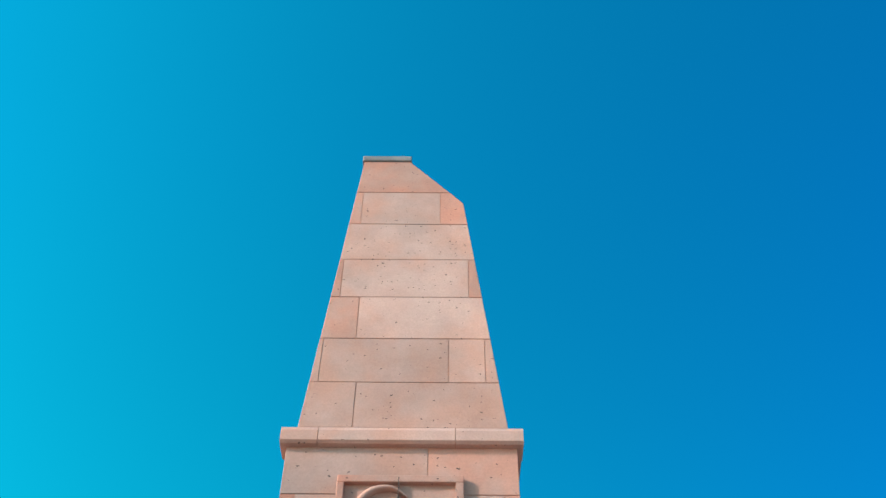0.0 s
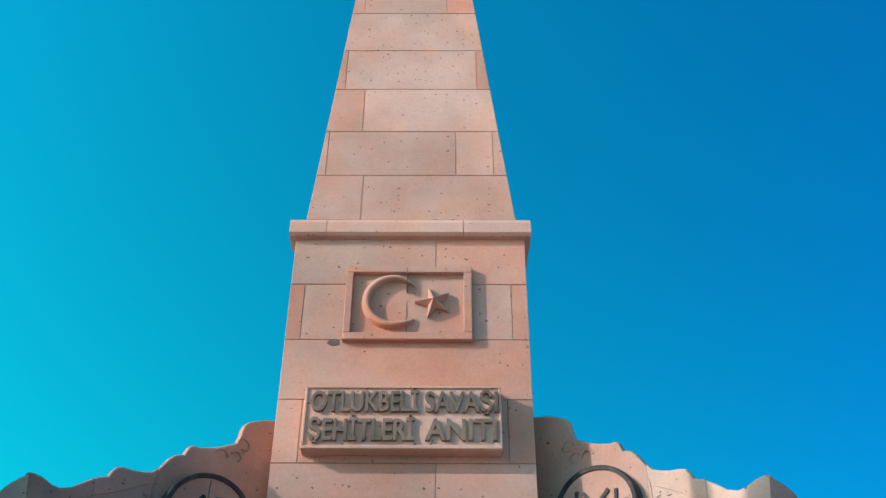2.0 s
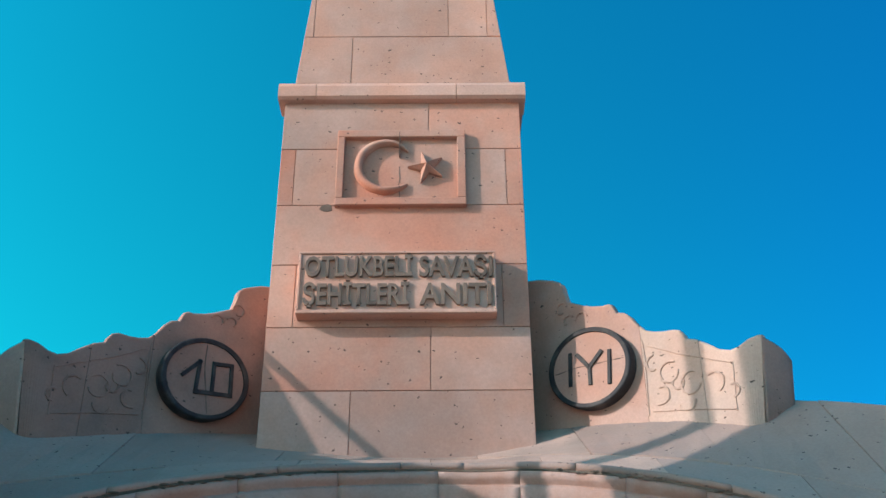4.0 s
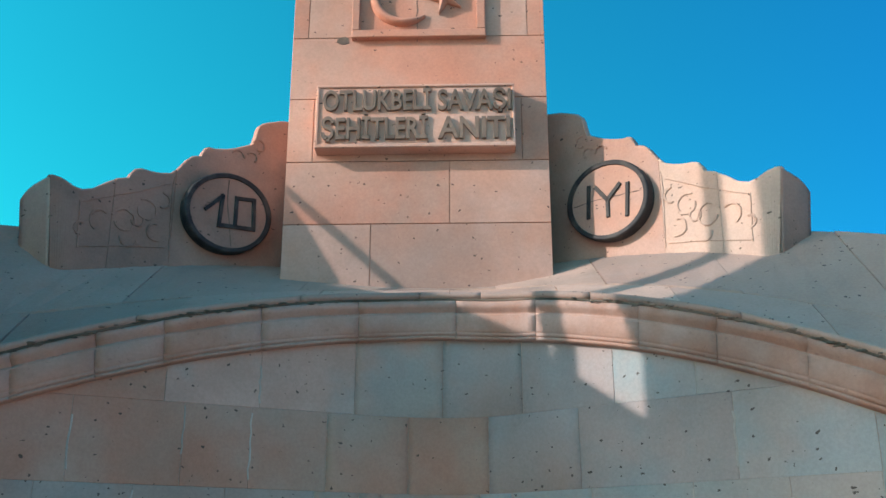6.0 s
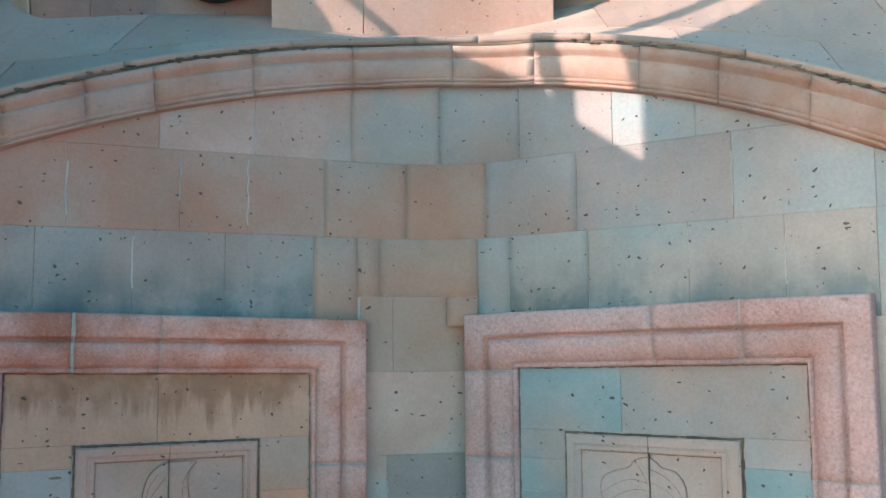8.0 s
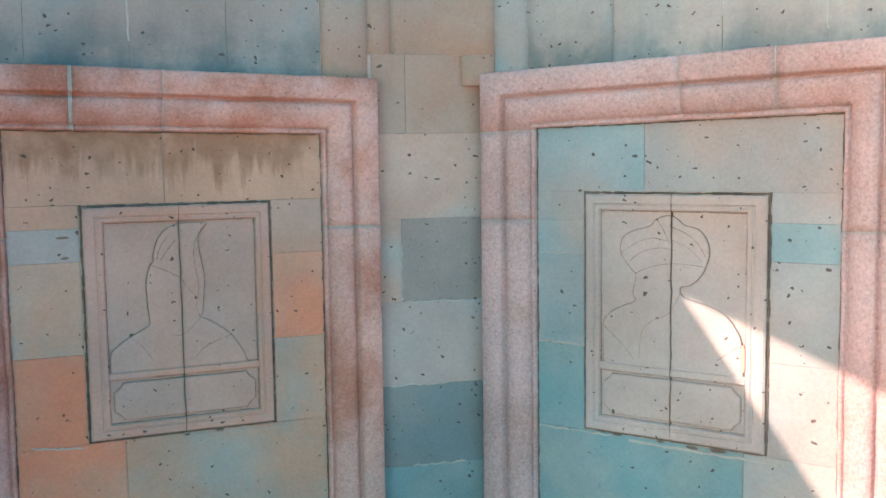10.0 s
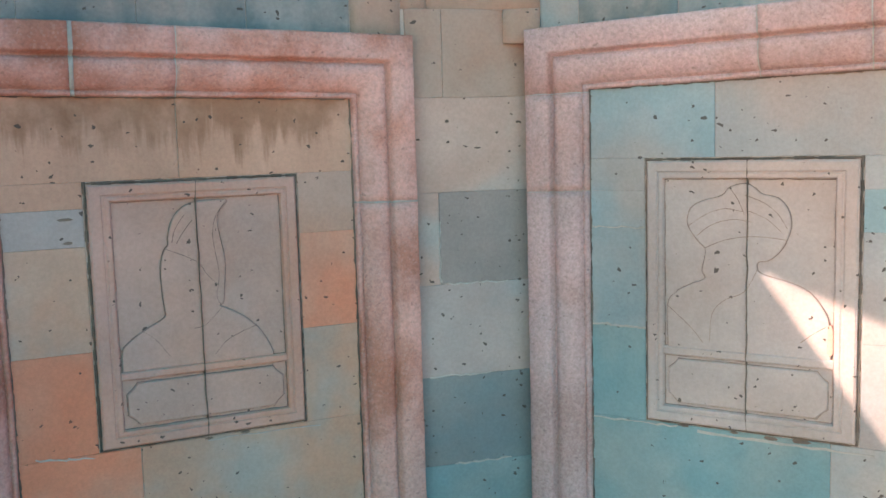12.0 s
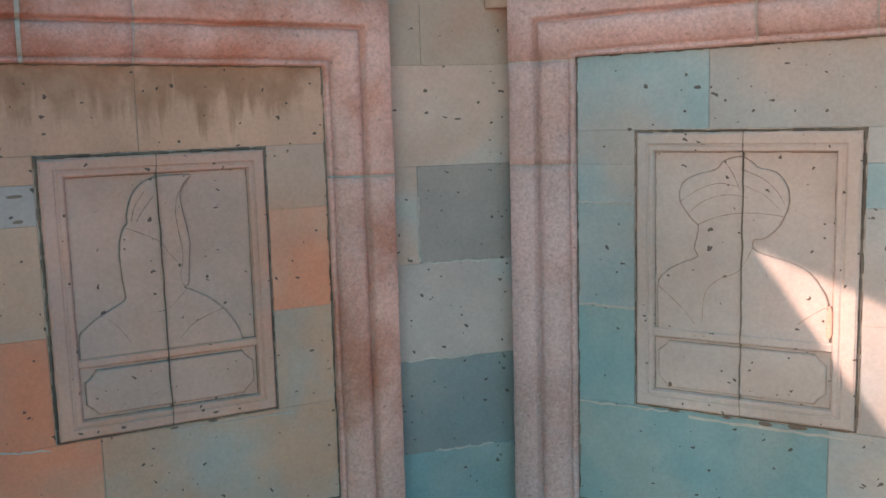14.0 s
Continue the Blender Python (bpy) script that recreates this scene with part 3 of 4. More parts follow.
# ---- inscription ----
plaque = thing("inscription_plaque", (-0.02, 4.30, 4.26), "rose stone plaque with raised dark letters on the obelisk", "plaque")
part("plate", prism(rect(-0.441, 0.395, 4.228, 4.518), front_at, 0.066, -0.002, 0.004), ROSE_PALE, plaque)
for u0, u1, z0, z1 in ((-0.441, 0.395, 4.506, 4.518), (-0.441, 0.395, 4.228, 4.244), (-0.441, -0.428, 4.244, 4.506), (0.384, 0.395, 4.244, 4.506)):
    part("rim", prism(rect(u0, u1, z0, z1), front_at, 0.074, 0.064, 0.003), ROSE_PALE, plaque)


def word(text, u0, u1, z0, z1):
    c = bpy.data.curves.new("letters", "FONT")
    c.body, c.extrude, c.bevel_depth, c.offset, c.resolution_u = text, 0.05, 0.008, 0.014, 3
    tmp = new("letters", c)
    dg = bpy.context.evaluated_depsgraph_get()
    me = bpy.data.meshes.new_from_object(tmp.evaluated_get(dg))
    bpy.data.objects.remove(tmp)
    xs, ys = [v.co.x for v in me.vertices], [v.co.y for v in me.vertices]
    caps = 0.70
    for v in me.vertices:
        u = u0 + (v.co.x - min(xs)) / (max(xs) - min(xs)) * (u1 - u0)
        z = z0 + v.co.y / caps * (z1 - z0)
        tall = z1 - z0
        z = max(z0 - 0.14 * tall, min(z1 + 0.16 * tall, z))
        v.co = front_at(u, z, 0.064 + (v.co.z + 0.058) / 0.116 * 0.017)
    me.materials.clear()
    me.materials.append(LETTER)
    ob = new("lettering", me)
    ob.parent = plaque
    ob.matrix_parent_inverse = plaque.matrix_world.inverted()
    return ob


word("OTLUKBEL\u0130", -0.412, 0.044, 4.398, 4.490)
word("SAVA\u015eI", 0.072, 0.380, 4.396, 4.488)
word("\u015eEH\u0130TLER\u0130", -0.415, 0.030, 4.266, 4.361)
word("ANITI", 0.074, 0.374, 4.266, 4.361)

# ---- side wings with medallions ----
WK = 0.85
WN = math.hypot(1, WK)
PROFILE = ((0.000, 4.556), (0.10, 4.534), (0.160, 4.509), (0.190, 4.494), (0.207, 4.478), (0.217, 4.455), (0.221, 4.430), (0.217, 4.400), (0.240, 4.378), (0.274, 4.360), (0.315, 4.338), (0.356, 4.322), (0.412, 4.307), (0.436, 4.308),
           (0.452, 4.300), (0.464, 4.278), (0.471, 4.256), (0.490, 4.252), (0.510, 4.244), (0.533, 4.222), (0.564, 4.176), (0.597, 4.140), (0.635, 4.124), (0.677, 4.113), (0.720, 4.108), (0.746, 4.098), (0.761, 4.078), (0.770, 4.055),
           (0.812, 4.040), (0.862, 4.006), (0.902, 3.974), (0.945, 3.959), (0.980, 3.965), (1.020, 3.988), (1.050, 3.998), (1.066, 3.997))


def profile_z(u):
    for (a, za), (b, zb) in zip(PROFILE, PROFILE[1:]):
        if u <= b:
            return za + (zb - za) * (u - a) / (b - a)
    return PROFILE[-1][1]


def wing(side):
    x0 = X1 if side > 0 else X0

    def at(u, z, d):
        return (x0 + side * (u - WK * d) / WN, 4.60 - (WK * u + d) / WN, z)

    ob = thing("wing_wall", at(0.5, 3.55, -0.1), "low stone wing with a scrolled top edge and a round medallion" , "wing wall", "wings of the monument")
    # light and shade set by stone: pale lit right wing, darker left wing
    plain = LIT_CREAM if side > 0 else SHADED_WEATHERED
    near = ROSE_PALE if side > 0 else SHADED_WEATHERED

    def face(u, z):
        """The panel's face: rounded off towards its outer ridge, which leans inwards at the foot."""
        k = max(0.0, (u - 0.955) / 0.111)
        return u - 0.045 * k * (3.997 - z) / 0.38, -0.028 * k * k

    cuts = (-0.05, 0.575, 0.822, 1.066)
    for a, b in zip(cuts, cuts[1:]):
        bm = bmesh.new()
        us = sorted({a + 0.0008, b - 0.0008, *(u for u, _ in PROFILE if a < u < b), *(a + (b - a) * i / 22 for i in range(1, 22))})
        cols = []
        for u in us:
            z = profile_z(max(u, 0.0)) - (0.024 * max(0.0, min(1.0, (0.72 - u) / 0.15)) if side < 0 else 0.0)
            back = -0.11 - 0.05 * max(u, 0)
            col = []
            for zz, d in ((3.30, 0.0), (z - 0.012, 0.0), (z - 0.0035, -0.0035), (z, -0.012), (z, -0.036), (3.30, back)):
                fu, fd = face(u, zz)
                col.append(bm.verts.new(at(fu, zz, d + fd)))
            cols.append(col)
        for c0, c1 in zip(cols, cols[1:]):
            for i in range(6):
                f = bm.faces.new((c0[i], c0[(i + 1) % 6], c1[(i + 1) % 6], c1[i]))
                f.smooth = i in (1, 2)
        bm.faces.new(cols[0])
        bm.faces.new(cols[-1][::-1])
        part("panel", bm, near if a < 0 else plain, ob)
    # end pier: a slanting outer face behind the ridge
    bm = bmesh.new()
    rim = []
    for k in range(9):
        t = k / 8
        u, d = 1.066 + (0.052 if side > 0 else 0.064) * t, -0.028 - 0.135 * t
        top = 3.997 - 0.040 * t - 0.03 * t ** 6
        rim.append([bm.verts.new(at(u - lean_, z, d)) for z, lean_ in ((3.30, 0.070), (top - 0.012, 0.004), (top, 0.010))])
    for c0, c1 in zip(rim, rim[1:]):
        for i in range(2):
            bm.faces.new((c0[i], c0[i + 1], c1[i + 1], c1[i])).smooth = True
    hub = [bm.verts.new(at(0.93, z, -0.17)) for z in (3.30, 3.94)]
    for c0, c1 in zip(rim, rim[1:]):
        bm.faces.new((c0[2], hub[1], c1[2]))
        bm.faces.new((c0[0], hub[0], c1[0]))
    for c in (rim[0], rim[-1]):
        bm.faces.new((c[0], c[1], c[2], hub[1], hub[0]))
    # right pier's shade and left pier's brightness come from the stone colour
    part("end_pier", bm, SHADED_WEATHERED if side > 0 else LIT_CREAM, ob)
    # medallion: a thick disc with a worn black rim
    mu, mz, mr = 0.350, (4.026 if side > 0 else 3.986), 0.199
    tilt = -0.06

    def disc(r, a):
        return mu + r * math.cos(a), mz + 0.885 * r * math.sin(a) + tilt * r * math.cos(a)

    circ = [disc(mr - 0.010, radians(7.5 * i)) for i in range(48)]
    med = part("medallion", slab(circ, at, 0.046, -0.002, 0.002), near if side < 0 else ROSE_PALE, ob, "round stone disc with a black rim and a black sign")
    bm = bmesh.new()
    rs = []
    for i in range(72):
        a = radians(5 * i)
        rs.append([bm.verts.new(at(*disc(r, a), d)) for r, d in ((mr - 0.025, 0.044), (mr - 0.023, 0.053), (mr - 0.007, 0.055), (mr - 0.001, 0.051), (mr, 0.046), (mr, 0.020), (mr - 0.003, 0.0))])
    for i in range(72):
        p, q = rs[i], rs[(i + 1) % 72]
        for j in range(6):
            bm.faces.new((p[j], p[j + 1], q[j + 1], q[j])).smooth = j in (2, 3)
    part("rim", bm, BLACK, med)
    if side < 0:
        signs = (((0.454, 3.980), (0.384, 4.052), (0.392, 3.920), (0.233, 3.938), (0.238, 4.068), (0.319, 4.058), (0.319, 3.930)),)
    else:
        signs = (((0.264, 4.102), (0.256, 3.971)), ((0.300, 4.090), (0.353, 4.024), (0.413, 4.078)), ((0.353, 4.024), (0.352, 3.956)), ((0.453, 4.069), (0.442, 3.938)))
    for line in signs:
        part("sign", stroke(line, 0.0165, at, 0.054, 0.044), BLACK, med)
    part("crack", stroke([disc(mr * 0.83, radians(87)), disc(mr * 0.3, radians(80)), disc(mr * 0.82, radians(-97))] if side < 0 else [disc(mr * 0.83, radians(181)), disc(mr * 0.3, radians(170)), disc(mr * 0.83, radians(4))], 0.004, at, 0.0475, 0.044, 0.0008), GROOVE, med)
    # carved tendrils and rosettes between two border lines
    for cu, cz, r, start, sweep in ((0.686, 3.930, 0.046, 60, 300), (0.772, 3.866, 0.050, 20, 320), (0.862, 3.850, 0.046, -60, 180), (0.623, 3.985, 0.036, 90, 190), (0.640, 3.850, 0.040, -110, 200),
                                    (0.752, 3.800, 0.040, 200, 150), (0.720, 3.880, 0.028, 150, 220), (0.935, 3.800, 0.028, -90, 190), (0.205, 4.350, 0.030, 0, 290), (0.300, 4.272, 0.034, 20, 150), (0.235, 4.285, 0.026, 30, 200)):
        pts = []
        for i in range(19):
            a = radians(start + sweep * i / 18)
            rr = r * (1 - 0.25 * i / 18)
            pts.append((cu + rr * math.cos(a), cz + rr * math.sin(a)))
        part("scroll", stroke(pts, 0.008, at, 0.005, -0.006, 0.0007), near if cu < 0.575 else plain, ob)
    for line in (((0.60, 4.070), (0.72, 4.005), (0.90, 3.925), (0.948, 3.905), (0.940, 3.72)), ((0.60, 3.79), (0.78, 3.76), (0.93, 3.725)), ((0.580, 4.10), (0.585, 4.05), (0.578, 3.78))):
        part("border_line", stroke(line, 0.006, at, 0.004, -0.006, 0.0009), plain, ob)
    return ob


wing(1)
wing(-1)


# ---- framed portrait fields ----
def moulded_frame(at, u0, u1, z0, z1, w, name_label, granite, joints, broad):
    """joints: for the top, the inner jamb, the outer jamb and the foot, the places of the joints between stones, in metres from the first corner."""
    ob = thing("stone_frame", at((u0 + u1) / 2, z0, 0.0), name_label, "frame", "frames on the wall")
    sec = ((0.0, -0.004), (0.0, 0.047), (0.012, 0.053), (0.04, 0.056), (0.37, 0.056), (0.40, 0.052), (0.418, 0.040), (0.435, 0.029), (0.455, 0.029), (0.47, 0.037), (0.50, 0.044), (0.57, 0.047), (0.67, 0.045), (0.77, 0.038),
           (0.85, 0.028), (0.885, 0.020), (0.897, 0.012), (0.912, 0.012), (0.922, 0.019), (0.97, 0.0185), (0.985, 0.012), (0.992, 0.003), (0.992, -0.004))
    sec = [(o * w, d) for o, d in sec]
    wide, high = u1 - u0, z1 - z0
    # sides round the frame: start corner, way along, way inwards, length
    sides = {"top": ((u0, z1), (1, 0), (0, -1), wide), "outer": ((u1, z1), (0, -1), (-1, 0), high), "foot": ((u1, z0), (-1, 0), (0, 1), wide), "inner": ((u0, z0), (0, 1), (1, 0), high)}

    def rise(u, z):
        return z + 0.019 * u * (z - z0) / high

    def row(bm, side, t, end="", out=0.0):
        (cu, cz), (au, az), (iu, iz), ln = sides[side]
        ring = []
        for o, d in sec:
            s_ = o if end == "start" else ln - o if end == "stop" else t
            u, z = cu + au * s_ + iu * o, cz + az * s_ + iz * o
            w3 = noise.noise_vector((u * 9 + 3, z * 9, d * 30)) * 0.0022 + noise.noise_vector((u * 45, z * 45, d * 60)) * 0.0012
            ring.append(bm.verts.new(at(u + w3[0], rise(u, z) + w3[1], d + out + w3[2] * 0.7)))
        return ring

    def skin(bm, rows, mat, name):
        k = len(sec)
        for r0_, r1_ in zip(rows, rows[1:]):
            for i in range(k):
                bm.faces.new((r0_[i], r0_[(i + 1) % k], r1_[(i + 1) % k], r1_[i])).smooth = i not in (0, k - 1, k - 2)
        bm.faces.new(rows[0])
        bm.faces.new(rows[-1][::-1])
        part(name, bm, mat, ob)

    order = ("top", "outer", "foot", "inner")
    marks = [(k, t) for k in order for t in joints[k]]
    for (k0, t0), (k1, t1) in zip(marks, marks[1:] + marks[:1]):
        bm, e = bmesh.new(), 0.0007
        if k0 == k1 and t1 > t0:
            legs = [(k0, t0 + e, t1 - e, False, False)]
        else:
            legs, k = [(k0, t0 + e, None, False, True)], order[(order.index(k0) + 1) % 4]
            while k != k1:
                legs.append((k, None, None, True, True))
                k = order[(order.index(k) + 1) % 4]
            legs.append((k1, None, t1 - e, True, False))
        rows = []
        for k, a, b, from_corner, to_corner in legs:
            ln = sides[k][3]
            lo, hi = (w + 0.02 if from_corner else a), (ln - w - 0.02 if to_corner else b)
            n = max(1, int(abs(hi - lo) / 0.025))
            rows += [row(bm, k, lo + (hi - lo) * i / n) for i in range(n + 1)] if hi > lo else [row(bm, k, b if from_corner else a)]
            if to_corner:
                rows.append(row(bm, k, 0.0, "stop"))
        skin(bm, rows, granite, "moulding")
    # pale mortar smeared over the joints
    for k in order:
        for t in joints[k]:
            bm = bmesh.new()
            half = broad.get((k, t), random.uniform(0.0012, 0.0024))
            skin(bm, [row(bm, k, t - half, "", 0.0007), row(bm, k, t, "", 0.0010), row(bm, k, t + half, "", 0.0007)], LIME, "mortar_joint")
    # shadow line between frame and field, drawn as a dark strip
    inset = w * 0.99
    seam = [(u, rise(u, z)) for u, z in ((u0 + inset, z0 + inset), (u1 - inset, z0 + inset), (u1 - inset, z1 - inset), (u0 + inset, z1 - inset), (u0 + inset, z0 + inset))]
    part("grimy_seam", stroke(seam, 0.0068, at, 0.0045, -0.004, 0.0016), GROOVE, ob, "dark line at the frame's inner joint, its shadow painted in")
    return ob


def smooth_line(points, steps=4):
    """A soft curve through the points."""
    fine = []
    for i in range(len(points) - 1):
        p0, p1, p2, p3 = points[max(i - 1, 0)], points[i], points[i + 1], points[min(i + 2, len(points) - 1)]
        for k in range(steps):
            t = k / steps
            fine.append(tuple(0.5 * (2 * p1[c] + (p2[c] - p0[c]) * t + (2 * p0[c] - 5 * p1[c] + 4 * p2[c] - p3[c]) * t * t + (3 * p1[c] - p0[c] - 3 * p2[c] + p3[c]) * t ** 3) for c in (0, 1)))
    return fine + [points[-1]]


def portrait(at, u0, u1, z0, z1, iu0, iu1, iz0, iz1, cz0, cz1, bust, folds, label, edge_stone, field_stone):
    """A carved slab: a border all round, a sunk field in two halves, a plain bust shape and an empty cartouche."""
    ob = thing("portrait_relief", at((u0 + u1) / 2, z0, 0.0), label, "relief", "portrait reliefs")
    mid = (u0 + u1) / 2
    for a, b in ((u0, mid), (mid, u1)):
        part("panel", prism(rect(a + 0.001, b - 0.001, z0, z1), at, 0.0, -0.05, 0.002), field_stone, ob)
    # border ring with a bead along its inner edge
    bm = bmesh.new()
    loops = []
    for k, d in ((0.0, -0.002), (0.0, 0.010), (0.10, 0.0145), (0.55, 0.0145), (0.62, 0.011), (0.68, 0.011), (0.74, 0.0135), (0.92, 0.0125), (1.0, 0.006), (1.0, -0.002)):
        a, b, c, e = u0 + (iu0 - u0) * k, u1 + (iu1 - u1) * k, z0 + (cz0 - z0) * k, z1 + (iz1 - z1) * k
        corners = ((a, c), (b, c), (b, e), (a, e))
        ring = []
        for p, q in zip(corners, corners[1:] + corners[:1]):
            for i in range(16):
                u, z = p[0] + (q[0] - p[0]) * i / 16, p[1] + (q[1] - p[1]) * i / 16
                w = noise.noise_vector((u * 30, z * 30, k * 9)) * 0.0011
                ring.append(bm.verts.new(at(u + w[0], z + w[1], d + w[2] * 0.5)))
        loops.append(ring)
    for r0_, r1_ in zip(loops, loops[1:]):
        for i in range(64):
            bm.faces.new((r0_[i], r0_[(i + 1) % 64], r1_[(i + 1) % 64], r1_[i]))
    part("border", bm, edge_stone, ob)
    part("bar", prism(rect(iu0 - 0.004, iu1 + 0.004, cz1, iz0), at, 0.0115, -0.002, 0.004), edge_stone, ob)
    c = 0.028
    a, b, z_0, z_1 = iu0 + 0.012, iu1 - 0.012, cz0 + 0.010, cz1 - 0.010
    cart = [(a + c, z_0), (b - c, z_0), (b - c * 0.6, z_0 + c * 0.5), (b, z_0 + c), (b, z_1 - c), (b - c * 0.6, z_1 - c * 0.5), (b - c, z_1), (a + c, z_1), (a + c * 0.6, z_1 - c * 0.5), (a, z_1 - c), (a, z_0 + c), (a + c * 0.6, z_0 + c * 0.5)]
    part("cartouche", slab(cart, at, 0.009, -0.002, 0.004), field_stone, ob)
    line = smooth_line(bust)
    part("bust", slab(line, at, 0.0075, -0.002, 0.003), field_stone, ob, "plain shallow bust shape")
    # contours, folds and border grooves are thin dark strokes laid on the face
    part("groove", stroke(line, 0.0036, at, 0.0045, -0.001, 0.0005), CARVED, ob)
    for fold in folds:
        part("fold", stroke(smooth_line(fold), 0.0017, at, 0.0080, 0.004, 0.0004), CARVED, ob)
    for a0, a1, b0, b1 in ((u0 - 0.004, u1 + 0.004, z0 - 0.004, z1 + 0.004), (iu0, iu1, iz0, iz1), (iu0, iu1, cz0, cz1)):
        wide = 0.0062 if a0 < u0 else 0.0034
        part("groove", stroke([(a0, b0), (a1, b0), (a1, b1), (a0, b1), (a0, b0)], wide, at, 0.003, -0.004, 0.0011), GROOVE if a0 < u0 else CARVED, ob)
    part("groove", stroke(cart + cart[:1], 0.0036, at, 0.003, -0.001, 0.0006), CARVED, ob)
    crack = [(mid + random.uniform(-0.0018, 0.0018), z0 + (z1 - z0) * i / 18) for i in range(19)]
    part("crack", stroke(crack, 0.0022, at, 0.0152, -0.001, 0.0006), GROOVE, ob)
    return ob


def curved_block(parent, x0, x1, z0, z1, m, sink=0.0, name="block"):
    bm = bmesh.new()
    n = max(2, int((x1 - x0) / 0.03))
    cols = []
    for i in range(n + 1):
        x = x0 + 0.0009 + (x1 - x0 - 0.0018) * i / n
        y = smooth_y(x) + sink
        cols.append([bm.verts.new((x, y + d, z)) for d, z in ((0.09, z0 + 0.0002), (0.0009, z0 + 0.0002), (0, z0 + 0.0011), (0, z1 - 0.0011), (0.0009, z1 - 0.0002), (0.09, z1 - 0.0002))])
    for c0, c1 in zip(cols, cols[1:]):
        for i in range(6):
            bm.faces.new((c0[i], c0[(i + 1) % 6], c1[(i + 1) % 6], c1[i])).smooth = i == 2
    bm.faces.new(cols[0])
    bm.faces.new(cols[-1][::-1])
    part(name, bm, m, parent)


def blocks(parent, at, rows):
    for u0, u1, z0, z1, m in rows:
        outline = [(u0 + 0.0009, z0 + 0.0002), (u1 - 0.0009, z0 + 0.0002), (u1 - 0.0009, z1 - 0.0002), (u0 + 0.0009, z1 - 0.0002)]
        part("block", prism(outline, at, random.uniform(-0.0006, 0.0006), -0.09, 0.0009), m, parent)


FLU0, FLU1, FRU0, FRU1 = -0.004, 1.281, 0.014, 1.322
moulded_frame(left_at, FLU0, FLU1, 0.972, 2.521, 0.180, "pink granite frame with a moulded profile and brown water stains", PINK,
              {"top": (0.664, 0.918), "outer": (0.48,), "foot": (0.65,), "inner": (1.078,)}, {("top", 0.918): 0.0055, ("inner", 1.078): 0.0028})
moulded_frame(right_at, FRU0, FRU1, 0.905, 2.537, 0.186, "pink granite frame with a moulded profile and rusty stains", PINK_PALE,
              {"top": (0.675, 0.952), "outer": (0.50,), "foot": (0.68,), "inner": (1.155, 1.44)}, {})

BUST_L = ((0.431, 1.642), (0.432, 1.656), (0.448, 1.690), (0.476, 1.731), (0.518, 1.765), (0.556, 1.787), (0.572, 1.796), (0.560, 1.806), (0.557, 1.850), (0.551, 1.907), (0.557, 1.951), (0.565, 1.995), (0.568, 2.031), (0.557, 2.059), (0.541, 2.079),
          (0.611, 2.080), (0.643, 2.073), (0.667, 2.058), (0.687, 2.032), (0.699, 1.990), (0.700, 1.968), (0.711, 1.955), (0.719, 1.929), (0.723, 1.894), (0.721, 1.838), (0.718, 1.802), (0.721, 1.776), (0.777, 1.745), (0.812, 1.721), (0.831, 1.699), (0.834, 1.642))
FOLDS_L = (((0.544, 2.076), (0.571, 2.038), (0.582, 1.993), (0.577, 1.939), (0.570, 1.880), (0.579, 1.823), (0.569, 1.796)), ((0.705, 1.957), (0.662, 1.938), (0.622, 1.914), (0.603, 1.883), (0.574, 1.852)),
           ((0.567, 1.790), (0.612, 1.747), (0.644, 1.740)), ((0.777, 1.745), (0.745, 1.719), (0.712, 1.672)), ((0.476, 1.731), (0.551, 1.702), (0.592, 1.663)),
           ((0.690, 1.975), (0.680, 2.010), (0.655, 2.045)), ((0.678, 1.972), (0.660, 2.000), (0.635, 2.030)))
BUST_R = ((0.435, 1.620), (0.433, 1.738), (0.454, 1.775), (0.492, 1.800), (0.539, 1.821), (0.532, 1.843), (0.538, 1.874), (0.541, 1.904), (0.521, 1.925), (0.495, 1.962), (0.491, 1.992), (0.506, 2.022), (0.543, 2.040), (0.587, 2.052), (0.608, 2.074), (0.647, 2.084),
          (0.672, 2.074), (0.693, 2.057), (0.735, 2.046), (0.760, 2.018), (0.769, 1.983), (0.764, 1.948), (0.742, 1.904), (0.711, 1.878), (0.685, 1.873), (0.683, 1.851), (0.704, 1.837), (0.760, 1.823), (0.815, 1.800), (0.850, 1.760), (0.868, 1.718), (0.874, 1.620))
FOLDS_R = (((0.683, 1.851), (0.648, 1.790), (0.597, 1.765), (0.561, 1.724), (0.554, 1.645)), ((0.435, 1.738), (0.500, 1.682), (0.534, 1.641)), ((0.864, 1.711), (0.831, 1.689), (0.798, 1.662)),
           ((0.495, 1.968), (0.543, 2.000), (0.594, 2.016), (0.642, 2.009)), ((0.517, 1.939), (0.558, 1.971), (0.616, 1.987), (0.667, 1.981)), ((0.651, 2.053), (0.701, 2.032), (0.736, 2.004), (0.760, 1.966)),
           ((0.656, 2.012), (0.708, 1.989), (0.744, 1.957)), ((0.610, 2.070), (0.630, 2.041), (0.648, 2.002)), ((0.541, 1.907), (0.588, 1.928), (0.646, 1.940), (0.702, 1.941), (0.755, 1.935)))


RELIEF_L = (0.349, 0.896, 1.444, 2.134)
RELIEF_R = (0.375, 0.938, 1.403, 2.147)
portrait(left_at, *RELIEF_L, 0.394, 0.839, 1.642, 2.088, 1.488, 1.620, BUST_L, FOLDS_L, "carved stone slab with a bearded bust in a tall hat", RELIEF_WARM, RELIEF_GREY)
relief_right = portrait(right_at, *RELIEF_R, 0.424, 0.880, 1.622, 2.097, 1.450, 1.597, BUST_R, FOLDS_R, "carved stone slab with a bust of a figure in a turban", RELIEF, RELIEF)
